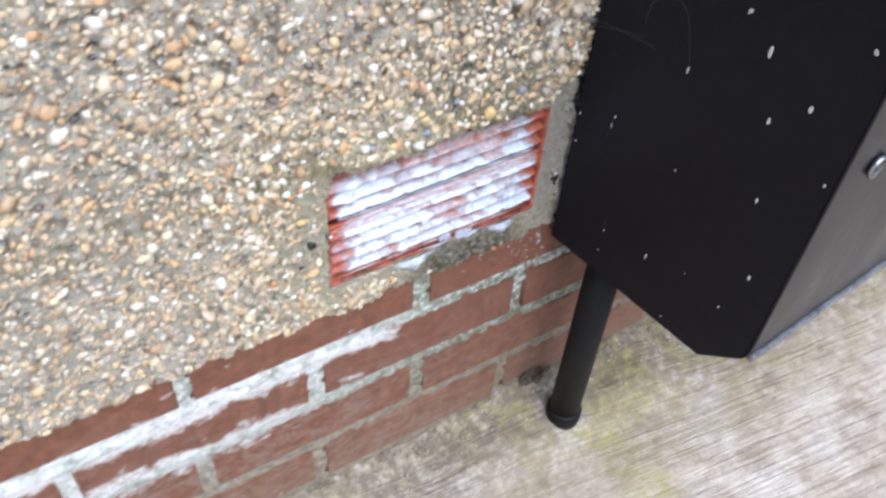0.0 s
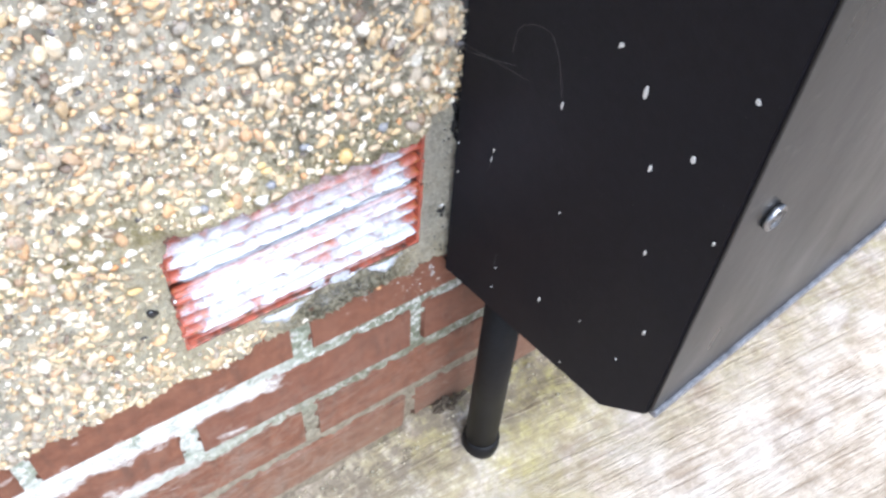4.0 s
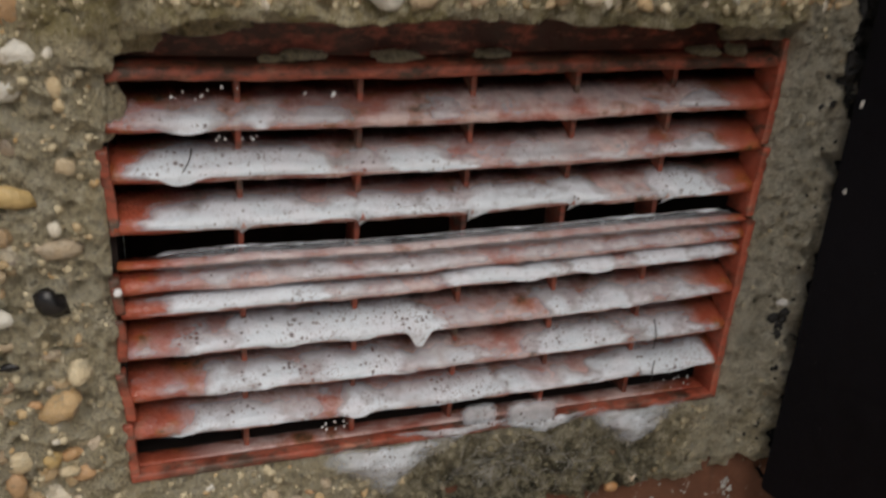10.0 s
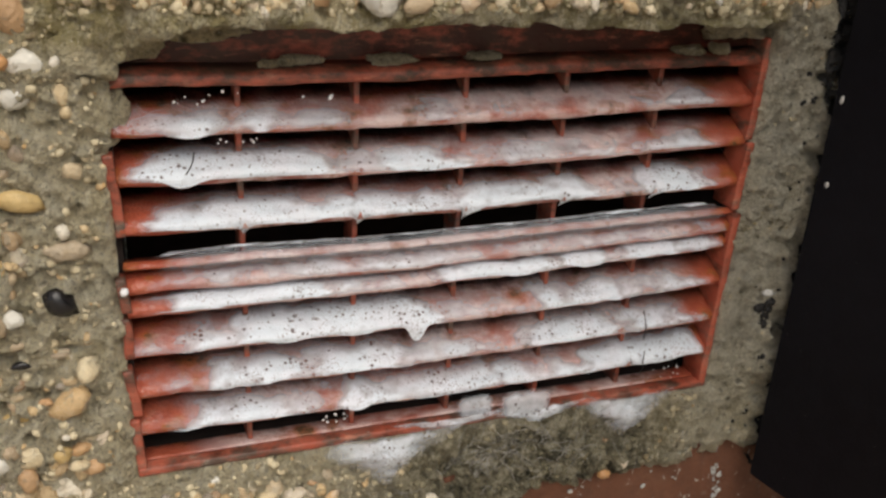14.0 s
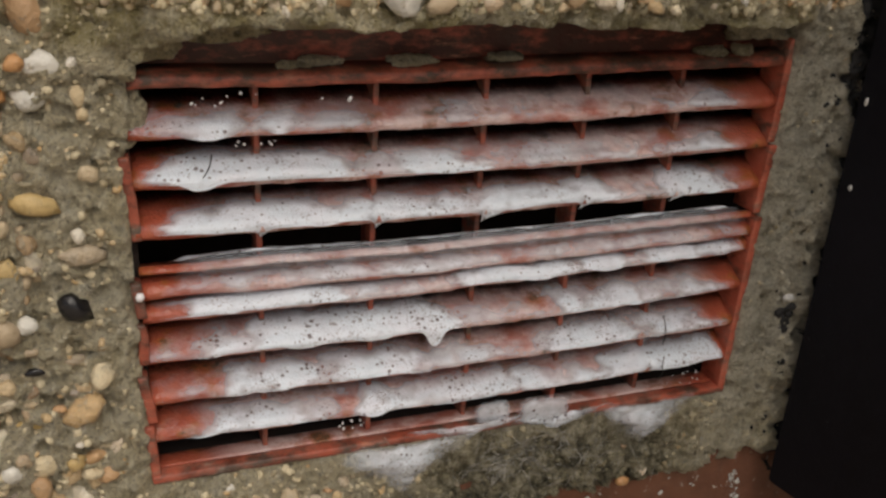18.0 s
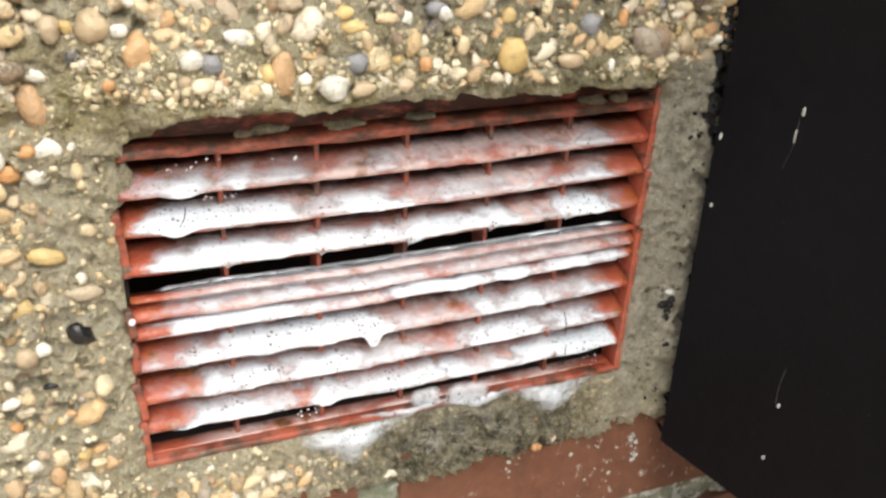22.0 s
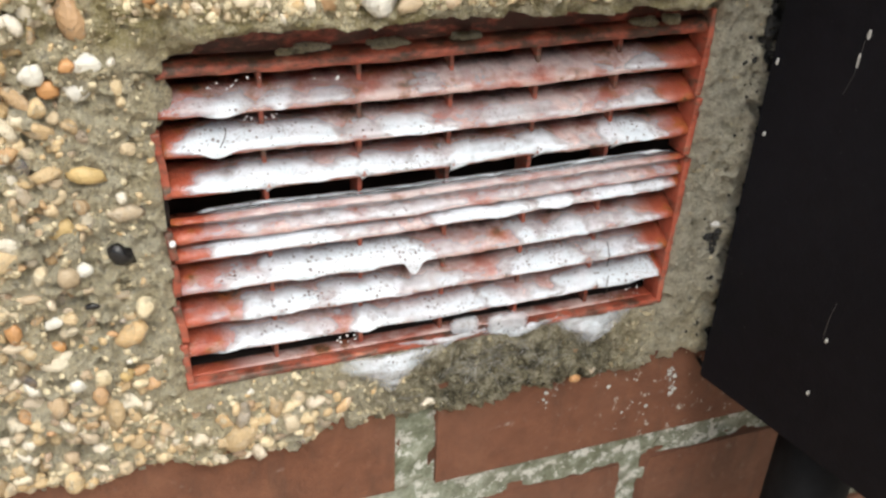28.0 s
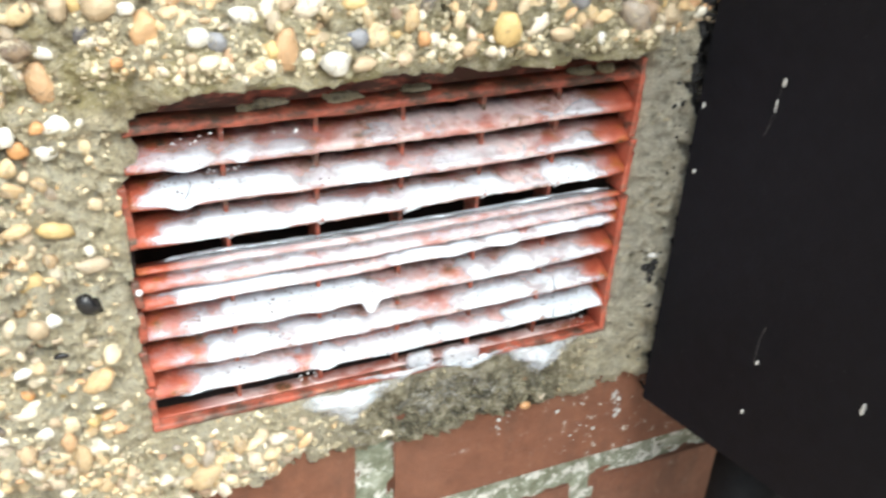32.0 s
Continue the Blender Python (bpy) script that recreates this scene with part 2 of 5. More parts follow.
def brick_material():
    k = Mat("red_brick")
    rnd = k.node("ShaderNodeObjectInfo").outputs["Random"]
    mid, big, fine = k.noise(70, 6, 0.68), k.noise(12, 3, 0.5), k.noise(700, 5, 0.7)
    col = k.ramp(mid, (0.3, (0.130, 0.046, 0.021)), (0.52, (0.208, 0.079, 0.040)), (0.75, (0.275, 0.117, 0.060)))
    col = k.mix(k.math("MULTIPLY", rnd, 0.5), col, (0.185, 0.074, 0.044))
    col = k.mix(k.ramp(big, (0.5, 0.0), (0.75, 0.5)), col, (0.245, 0.122, 0.078))
    # soot and rain dirt in blotches and faint upright streaks
    col = k.mix(k.ramp(k.noise(48, 6, 0.7, (1.6, 1, 0.35)), (0.52, 0.0), (0.68, 0.55)), col, (0.09, 0.046, 0.030))
    # lime bloom and mortar smears, thicker towards the ground and away from the cupboard
    z, x = k.axis(2), k.axis(0)
    smear = k.math("MULTIPLY", k.ramp(k.noise(38, 7, 0.72, (1, 1, 1.8), 0.8), (0.46, 0.0), (0.60, 1.0)), k.ramp(z, (0.03, 1.0), (0.13, 0.95), (0.19, 0.4), (0.235, 0.06), (0.3, 0.02)))
    smear = k.math("MULTIPLY", smear, k.ramp(k.math("ADD", x, 0.5), (0.2, 1.0), (0.5, 0.85), (0.60, 0.35)))
    col = k.mix(k.math("MULTIPLY", smear, 0.4), col, k.ramp(fine, (0.35, (0.27, 0.23, 0.18)), (0.6, (0.44, 0.39, 0.33))))
    # white lime skimmed over the bricks along the first two bed joints
    band = k.math("MULTIPLY", k.ramp(k.math("MULTIPLY", k.math("ABSOLUTE", k.math("SUBTRACT", z, 0.2400)), 20.0), (0.06, 1.0), (0.52, 0.0)), k.ramp(k.math("ADD", x, 0.5), (0.36, 1.0), (0.47, 0.72), (0.52, 0.0)))
    band2 = k.math("MULTIPLY", k.ramp(k.math("MULTIPLY", k.math("ABSOLUTE", k.math("SUBTRACT", z, 0.1740)), 20.0), (0.06, 0.8), (0.60, 0.0)), k.ramp(k.math("ADD", x, 0.5), (0.30, 1.0), (0.42, 0.6), (0.47, 0.0)))
    lime = k.ramp(k.math("ADD", k.noise(36, 6, 0.62, (1, 1, 1.4), 0.2), k.math("MULTIPLY", k.math("MAXIMUM", band, band2), 0.40)), (0.64, 0.0), (0.80, 0.9))
    col = k.mix(lime, col, k.ramp(fine, (0.35, (0.58, 0.55, 0.50)), (0.6, (0.84, 0.82, 0.78))))
    dusty = k.ramp(z, (0.0, 0.75), (0.05, 0.4), (0.12, 0.12), (0.19, 0.0))
    col = k.mix(k.math("MULTIPLY", dusty, k.ramp(mid, (0.3, 0.5), (0.7, 1.0))), col, (0.27, 0.185, 0.118))
    dots = k.ramp(k.noise(230, 4, 0.65, (1, 1, 0.7)), (0.62, 0.0), (0.66, 0.9))
    col = k.mix(k.math("MULTIPLY", dots, k.math("MULTIPLY", k.ramp(z, (0.245, 0.12), (0.265, 1.0)), k.ramp(k.math("ADD", x, 0.5), (0.56, 0.05), (0.60, 0.5), (0.62, 1.0)))), col, (0.70, 0.66, 0.60))
    col = k.mix(k.ramp(fine, (0.33, 0.5), (0.48, 0.0)), col, (0.13, 0.06, 0.04))
    return k.done(col, 0.72, k.math("ADD", mid, k.math("MULTIPLY", fine, 0.7)), 0.0022)


def mortar_material():
    k = Mat("old_mortar")
    mid, fine, big = k.noise(120, 6, 0.72), k.noise(800, 5, 0.7), k.noise(20, 3, 0.5)
    col = k.ramp(mid, (0.28, (0.13, 0.145, 0.10)), (0.5, (0.33, 0.355, 0.27)), (0.72, (0.56, 0.57, 0.49)))
    x, z = k.axis(0), k.axis(2)
    lime = k.math("MULTIPLY", k.ramp(k.math("ADD", x, 0.6), (0.4, 1.0), (0.54, 0.95), (0.60, 0.1)), k.ramp(k.noise(45, 6, 0.7), (0.36, 0.05), (0.56, 1.0)))
    lime = k.math("MULTIPLY", lime, k.math("MAXIMUM", k.ramp(z, (0.195, 0.0), (0.225, 1.0), (0.256, 0.9), (0.264, 0.0)), k.math("MULTIPLY", k.ramp(k.math("ADD", x, 0.6), (0.42, 1.0), (0.54, 0.15)), k.ramp(z, (0.13, 0.1), (0.165, 0.75), (0.20, 0.75), (0.25, 0.0)))))
    col = k.mix(k.ramp(big, (0.45, 0.0), (0.7, 0.45)), col, (0.22, 0.24, 0.17))
    col = k.mix(k.math("MULTIPLY", k.ramp(k.math("ADD", x, 0.5), (0.45, 0.0), (0.56, 0.8)), k.ramp(mid, (0.35, 1.0), (0.6, 0.45))), col, (0.10, 0.105, 0.048))
    col = k.mix(lime, col, (0.84, 0.83, 0.80))
    col = k.mix(k.math("MULTIPLY", k.ramp(k.noise(150, 5, 0.7), (0.52, 0.0), (0.60, 0.9)), k.ramp(z, (0.15, 0.2), (0.2, 1.0))), col, (0.72, 0.71, 0.66))
    col = k.mix(k.ramp(z, (0.06, 0.9), (0.15, 0.6), (0.185, 0.0)), col, k.ramp(mid, (0.3, (0.17, 0.130, 0.085)), (0.7, (0.36, 0.285, 0.20))))
    return k.done(col, 0.92, k.math("ADD", mid, k.math("MULTIPLY", fine, 0.5)), 0.003)


def plastic_material(name="terracotta_plastic", dirt=0.0, pale=(0.34, 0.31, 0.25)):
    k = Mat(name)
    mid = k.noise(120, 5, 0.65)
    col = k.ramp(mid, (0.3, (0.33, 0.066, 0.037)), (0.6, (0.44, 0.110, 0.066)), (0.85, (0.50, 0.158, 0.102)))
    # patchy grime; the extra near the top also paints in the lip's shade
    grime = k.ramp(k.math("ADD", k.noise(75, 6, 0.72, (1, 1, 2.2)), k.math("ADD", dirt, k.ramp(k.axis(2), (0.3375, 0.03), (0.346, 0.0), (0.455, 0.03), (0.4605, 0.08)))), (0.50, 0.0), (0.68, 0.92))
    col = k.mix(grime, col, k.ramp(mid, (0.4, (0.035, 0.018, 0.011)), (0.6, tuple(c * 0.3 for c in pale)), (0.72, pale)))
    # specks and scrapes
    col = k.mix(k.ramp(k.noise(900, 3, 0.6), (0.66, 0.0), (0.72, 0.6)), col, (0.05, 0.03, 0.02))
    col = k.mix(k.ramp(k.noise(300, 4, 0.7, (0.35, 1, 2.5)), (0.62, 0.0), (0.70, 0.5)), col, (0.62, 0.26, 0.16))
    return k.done(col, k.ramp(mid, (0.3, 0.42), (0.7, 0.62)), k.math("ADD", mid, k.math("MULTIPLY", k.noise(900, 3, 0.6), 0.3)), 0.0006)


def filmed_plastic_material():
    """The same plastic with a thin wet film of soap and old dirt over it in patches, and painted shade at depth."""
    k = Mat("soapy_plastic")
    mid = k.noise(120, 5, 0.65)
    col = k.ramp(mid, (0.3, (0.30, 0.058, 0.032)), (0.6, (0.41, 0.100, 0.058)), (0.85, (0.48, 0.15, 0.09)))
    rust = k.ramp(k.noise(95, 6, 0.7), (0.52, 0.0), (0.60, 0.85))
    col = k.mix(rust, col, (0.34, 0.105, 0.030))
    x = k.axis(0)
    inside = k.ramp(k.math("ADD", x, 0.5), (0.425, 0.0), (0.445, 1.0), (0.590, 1.0), (0.606, 0.0))
    inside = k.math("MULTIPLY", inside, k.math("SUBTRACT", 1.0, k.math("MULTIPLY", rust, 0.8)))
    film = k.math("MULTIPLY", inside, k.ramp(k.noise(60, 4, 0.6, (1, 1.5, 1.5)), (0.40, 0.10), (0.57, 0.72)))
    col = k.mix(film, col, (0.78, 0.66, 0.65))
    grime = k.ramp(k.noise(95, 6, 0.72), (0.60, 0.0), (0.67, 0.9))
    col = k.mix(grime, col, (0.07, 0.055, 0.03))
    # old dirt on inner parts the soap has not reached, with their shade painted in
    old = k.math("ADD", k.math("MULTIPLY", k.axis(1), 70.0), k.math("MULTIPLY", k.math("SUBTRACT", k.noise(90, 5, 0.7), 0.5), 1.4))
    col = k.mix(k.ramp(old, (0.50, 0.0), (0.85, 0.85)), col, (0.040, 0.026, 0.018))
    return k.done(col, 0.32, k.cells(900), 0.0003)


def foam_material():
    k = Mat("soap_foam")

    def holes(scale, low, high, where):
        """Dark burst bubbles of mixed sizes, one to a cell, dense only where asked."""
        n = k.node("ShaderNodeTexVoronoi", Vector=k.co, Scale=scale)
        size = k.math("ADD", low, k.math("MULTIPLY", k.math("POWER", k.node("ShaderNodeSeparateXYZ", Vector=n.outputs["Color"]).outputs[0], 1.8), high - low))
        edge = k.math("SUBTRACT", n.outputs["Distance"], k.math("MULTIPLY", size, where))
        return k.ramp(edge, (0.0, 1.0), (0.05, 0.0)), n.outputs["Distance"]

    crowd = k.noise(70, 3, 0.55)
    big, near = holes(640, 0.02, 0.42, k.ramp(crowd, (0.40, 0.35), (0.62, 1.0)))
    small, _ = holes(1550, 0.08, 0.46, k.ramp(k.noise(95, 3, 0.6), (0.42, 0.30), (0.60, 1.1)))
    col = k.mix(k.ramp(k.noise(60, 4, 0.6), (0.45, 0.0), (0.72, 0.35)), (0.73, 0.79, 0.87), (0.80, 0.69, 0.755))
    col = k.mix(k.ramp(k.cells(2600), (0.0, 0.25), (0.25, 0.0)), col, (0.66, 0.63, 0.64))
    col = k.mix(k.math("MULTIPLY", small, 0.85), col, (0.30, 0.26, 0.27))
    col = k.mix(big, col, (0.20, 0.17, 0.18))
    h = k.math("SUBTRACT", k.math("ADD", k.cells(1600), k.math("MULTIPLY", near, 0.5)), k.math("MULTIPLY", big, 0.8))
    body = k.node("ShaderNodeAttribute")
    body.attribute_name = "body"
    solid = k.math("ADD", body.outputs["Fac"], k.math("MULTIPLY", k.math("SUBTRACT", k.noise(260, 5, 0.7), 0.5), 0.55))
    return k.done(col, 0.4, h, 0.00022, Alpha=k.ramp(solid, (0.02, 0.0), (1.30, 1.0)))


def black_paint_material():
    k = Mat("black_paint")
    mid, big = k.noise(140, 5, 0.6), k.noise(9, 3, 0.5)
    col = k.ramp(mid, (0.3, (0.0046, 0.0044, 0.0066)), (0.75, (0.0078, 0.0074, 0.0108)))
    col = k.mix(k.ramp(big, (0.5, 0.0), (0.75, 0.5)), col, (0.009, 0.009, 0.0125))
    col = k.mix(k.ramp(k.noise(650, 3, 0.5), (0.745, 0.0), (0.78, 0.5)), col, (0.16, 0.16, 0.16))
    return k.done(col, k.ramp(big, (0.35, 0.5), (0.7, 0.62)), k.noise(500, 4, 0.6), 0.0002, Specular_IOR_Level=0.15)


def door_paint_material():
    k = Mat("weathered_door_paint")
    mid, big = k.noise(90, 5, 0.6), k.noise(14, 4, 0.6, (1, 1, 0.35))
    col = k.ramp(big, (0.3, (0.009, 0.0088, 0.0094)), (0.7, (0.017, 0.0162, 0.0164)))
    col = k.mix(k.ramp(mid, (0.6, 0.0), (0.75, 0.4)), col, (0.11, 0.10, 0.095))
    return k.done(col, k.ramp(big, (0.3, 0.26), (0.7, 0.42)), mid, 0.0002, Specular_IOR_Level=0.36)


def simple_material(name, colour, rough, metal=0.0, scale=200, vary=0.35):
    k = Mat(name)
    n = k.noise(scale, 4, 0.6)
    col = k.mix(k.ramp(n, (0.35, 0.0), (0.7, 1.0)), tuple(c * (1 - vary) for c in colour), tuple(min(1, c * (1 + vary)) for c in colour))
    return k.done(col, rough, n, 0.0003, metal)


def concrete_material():
    k = Mat("brushed_concrete")
    brush = k.noise(60, 5, 0.62, (0.16, 4.2, 1.0, 6))
    fine, mid, big = k.noise(600, 5, 0.7), k.noise(40, 6, 0.68), k.noise(8, 5, 0.62)
    col = k.ramp(mid, (0.3, (0.42, 0.335, 0.25)), (0.5, (0.64, 0.535, 0.42)), (0.72, (0.82, 0.725, 0.61)))
    col = k.mix(k.ramp(big, (0.47, 0.0), (0.64, 0.6)), col, (0.92, 0.85, 0.78))
    col = k.mix(k.math("MULTIPLY", k.ramp(brush, (0.38, 0.8), (0.52, 0.0)), k.ramp(k.noise(13, 5, 0.7), (0.38, 0.1), (0.62, 1.0))), col, (0.27, 0.20, 0.13))
    col = k.mix(k.ramp(k.noise(11, 6, 0.7, (1, 1.6, 1)), (0.53, 0.0), (0.66, 0.7)), col, (0.34, 0.25, 0.165))
    x, y = k.axis(0), k.axis(1)
    # moss and damp along the foot of the wall and round the pipe
    near = k.ramp(k.math("ADD", y, 0.5), (0.30, 0.0), (0.41, 0.6), (0.47, 1.0))
    moss = k.math("MULTIPLY", near, k.ramp(k.noise(24, 6, 0.72), (0.40, 0.0), (0.56, 0.9)))
    col = k.mix(k.math("MULTIPLY", moss, k.ramp(k.math("ADD", x, 0.5), (0.52, 0.45), (0.68, 1.0))), col, (0.40, 0.345, 0.125))
    # yellow lichen in three patches beside the pipe
    for px, py, size in ((0.20, -0.100, 18.0), (0.21, -0.178, 22.0), (0.262, -0.045, 14.0)):
        away = k.math("ADD", k.math("POWER", k.math("MULTIPLY", k.math("SUBTRACT", x, px), size), 2.0), k.math("POWER", k.math("MULTIPLY", k.math("SUBTRACT", y, py), size), 2.0))
        patch = k.math("MULTIPLY", k.ramp(away, (0.05, 1.0), (0.9, 0.0)), k.ramp(k.noise(45, 6, 0.72), (0.38, 0.1), (0.60, 0.75)))
        col = k.mix(patch, col, (0.50, 0.43, 0.14))
    dirt = k.math("MULTIPLY", k.ramp(k.math("ADD", y, 0.5), (0.30, 0.0), (0.40, 0.5), (0.48, 1.0)), k.ramp(k.noise(70, 7, 0.72), (0.38, 0.15), (0.56, 0.9)))
    col = k.mix(dirt, col, (0.19, 0.15, 0.105))
    col = k.mix(k.ramp(fine, (0.33, 0.5), (0.48, 0.0)), col, (0.17, 0.14, 0.10))
    return k.done(col, 0.85, k.math("ADD", k.math("MULTIPLY", brush, 1.2), k.math("MULTIPLY", fine, 0.5)), 0.004)


def grit_material():
    k = Mat("cement_grit")
    pick = k.t.nodes["Geometry"].outputs["Random Per Island"]
    col = k.ramp(pick, (0.0, (0.20, 0.16, 0.10)), (0.2, (0.42, 0.35, 0.22)), (0.55, (0.60, 0.505, 0.33)), (0.88, (0.70, 0.61, 0.42)), (0.96, (0.56, 0.36, 0.16)))
    col = k.mix(k.ramp(k.noise(700, 4, 0.6), (0.35, 0.0), (0.65, 0.6)), col, (0.62, 0.545, 0.38))
    x, z = k.axis(0), k.axis(2)
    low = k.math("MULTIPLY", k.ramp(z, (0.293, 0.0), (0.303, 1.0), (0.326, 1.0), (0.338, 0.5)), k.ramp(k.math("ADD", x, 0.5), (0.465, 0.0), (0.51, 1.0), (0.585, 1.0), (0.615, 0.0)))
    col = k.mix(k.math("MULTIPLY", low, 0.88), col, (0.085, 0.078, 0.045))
    return k.done(col, 0.9, k.noise(2500, 3, 0.6), 0.0003)


GRIT = grit_material()
CEMENT, BRICK, MORTAR = cement_material(), brick_material(), mortar_material()
PEBBLES, PEBBLE = pebble_material(False), pebble_material(True)
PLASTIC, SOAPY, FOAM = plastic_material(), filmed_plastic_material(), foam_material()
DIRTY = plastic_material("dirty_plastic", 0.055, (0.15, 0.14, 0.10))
# the top rail's darker plastic has the render lip's shadow in its colour
SHADED_RAIL, FRAME = plastic_material("shaded_rail_plastic", 0.10, (0.10, 0.030, 0.018)), plastic_material("frame_plastic", 0.07)
BLACK, DOOR, CONCRETE = black_paint_material(), door_paint_material(), concrete_material()
CHROME = simple_material("worn_chrome", (0.30, 0.30, 0.31), 0.25, 1.0)
RUBBER = simple_material("black_plastic", (0.007, 0.0065, 0.007), 0.55, vary=0.3)
CHIP = simple_material("bare_primer", (0.55, 0.54, 0.52), 0.7, scale=800)
RUBBER.node_tree.nodes["Principled BSDF"].inputs["Specular IOR Level"].default_value = 0.2
# near-black base colour stands in for the shade deep inside the duct
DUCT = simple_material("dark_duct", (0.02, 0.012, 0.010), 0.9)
GREYRIM = simple_material("worn_grey_edge", (0.12, 0.12, 0.13), 0.22, scale=120, vary=0.5)
HAIR = simple_material("dusty_cobweb", (0.11, 0.105, 0.10), 0.8)
WEB = simple_material("old_cobweb", (0.42, 0.40, 0.36), 0.9)
LITTER = simple_material("dry_litter", (0.10, 0.075, 0.050), 0.9)
GLAZE = simple_material("bubble_film", (0.34, 0.32, 0.33), 0.12, vary=0.3)
FROTHDOT = simple_material("bubble_white", (0.80, 0.80, 0.82), 0.2, vary=0.1)
TAR = simple_material("tar_black", (0.010, 0.009, 0.009), 0.8)


# ---- mesh helpers ----
def mesh_from(name, verts, faces, material, smooth=True):
    me = bpy.data.meshes.new(name)
    me.from_pydata([tuple(v) for v in verts], [], [tuple(f) for f in faces])
    me.materials.append(material)
    me.polygons.foreach_set("use_smooth", [smooth] * len(me.polygons))
    me.update()
    return me


def big_mesh(name, verts, quads, material):
    """A mesh from arrays of places and of quads."""
    me = bpy.data.meshes.new(name)
    quads = np.asarray(quads, np.int32)
    n = quads.shape[1]
    me.vertices.add(len(verts))
    me.vertices.foreach_set("co", np.asarray(verts, np.float32).ravel())
    me.loops.add(quads.size)
    me.loops.foreach_set("vertex_index", quads.ravel())
    me.polygons.add(len(quads))
    me.polygons.foreach_set("loop_start", np.arange(0, quads.size, n, dtype=np.int32))
    me.polygons.foreach_set("use_smooth", np.ones(len(quads), bool))
    me.materials.append(material)
    me.update(calc_edges=True)
    me.validate()
    return me


def part(name, bm, material, parent=None, label=""):
    """Links a bmesh, or a ready mesh, as one mesh object under a thing or a part."""
    if isinstance(bm, bmesh.types.BMesh):
        me = bpy.data.meshes.new(name)
        bm.to_mesh(me)
        bm.free()
        me.materials.append(material)
    else:
        me = bm
    ob = new(name, me)
    ob.parent = parent
    if label:
        tagged(ob, label)
    return ob


def thing(name, label, category, m=None, group="", kind=""):
    ob = new(name)
    ob.empty_display_size = 0.02
    if m is not None:
        ob.matrix_world = m
    return tagged(ob, label, category, group, kind)


def block(x0, x1, y0, y1, z0, z1, bevel=0.0, segments=2):
    bm = bmesh.new()
    bmesh.ops.create_cube(bm, size=1.0)
    for v in bm.verts:
        v.co = Vector(((x0 + x1) / 2 + v.co.x * (x1 - x0), (y0 + y1) / 2 + v.co.y * (y1 - y0), (z0 + z1) / 2 + v.co.z * (z1 - z0)))
    if bevel:
        bmesh.ops.bevel(bm, geom=bm.edges[:], offset=bevel, segments=segments, affect="EDGES", profile=0.6)
    for f in bm.faces:
        f.smooth = bevel > 0
    return bm


def extruded(profile, x0, x1, bevel=0.0):
    """A closed outline in (y, z) drawn out along x."""
    bm = bmesh.new()
    a = [bm.verts.new((x0, y, z)) for y, z in profile]
    b = [bm.verts.new((x1, y, z)) for y, z in profile]
    n = len(profile)
    bm.faces.new(a)
    bm.faces.new(b[::-1])
    for i in range(n):
        bm.faces.new((a[i], b[i], b[(i + 1) % n], a[(i + 1) % n]))
    bmesh.ops.recalc_face_normals(bm, faces=bm.faces[:])
    if bevel:
        bmesh.ops.bevel(bm, geom=bm.edges[:], offset=bevel, segments=2, affect="EDGES")
    return bm


def lathe(profile, sides=40):
    """Turned round z from (radius, height) pairs."""
    bm = bmesh.new()
    rings = []
    for r, z in profile:
        rings.append([bm.verts.new((r * math.cos(2 * math.pi * i / sides), r * math.sin(2 * math.pi * i / sides), z)) for i in range(sides)])
    for lo, hi in zip(rings, rings[1:]):
        for i in range(sides):
            bm.faces.new((lo[i], lo[(i + 1) % sides], hi[(i + 1) % sides], hi[i])).smooth = True
    bm.faces.new(rings[0][::-1])
    bm.faces.new(rings[-1])
    return bm


LATTICE = np.random.RandomState(7).rand(256, 256)


def vnoise(x, y, seed=0):
    """Smooth value noise on arrays, 0 to 1."""
    x, y = np.asarray(x, float) + 37.3 * seed + 1000, np.asarray(y, float) + 91.7 * seed + 1000
    i, j = np.floor(x).astype(int), np.floor(y).astype(int)
    u, v = x - i, y - j
    u, v = u * u * (3 - 2 * u), v * v * (3 - 2 * v)
    g = lambda a, b: LATTICE[a % 256, b % 256]
    return (g(i, j) * (1 - u) + g(i + 1, j) * u) * (1 - v) + (g(i, j + 1) * (1 - u) + g(i + 1, j + 1) * u) * v


def fbm(x, y, octaves=4, seed=0):
    total, amp, norm = 0, 1.0, 0
    for o in range(octaves):
        total = total + amp * vnoise(x * 2**o, y * 2**o, seed + o)
        norm += amp
        amp *= 0.55
    return total / norm


def step(a, b, x):
    s = np.clip((np.asarray(x, float) - a) / (b - a), 0, 1)
    return s * s * (3 - 2 * s)


# ---- plan: the wall runs along x with its face near y = 0; the camera stands at y < 0 ----
VX0, VX1, VZ0, VZ1 = -0.0880, 0.1150, 0.3355, 0.4800   # the grille, outer
SKEW = 0.0                                            # the grille hangs level, degrees
BED = 0.2475                                          # middle of the first bed joint
VC = Vector(((VX0 + VX1) / 2, 0, 0.403))


def in_grille(x, z):
    """Level coordinates of the tilted grille for places on the wall."""
    a = radians(SKEW)
    dx, dz = x - VC.x, z - VC.z
    return VC.x + dx * math.cos(a) + dz * math.sin(a), VC.z - dx * math.sin(a) + dz * math.cos(a)


# ---- wall: backing, render, bricks ----
wall = thing("wall_north", "pebble-dashed house wall over a red brick plinth", "wall", kind="structure")
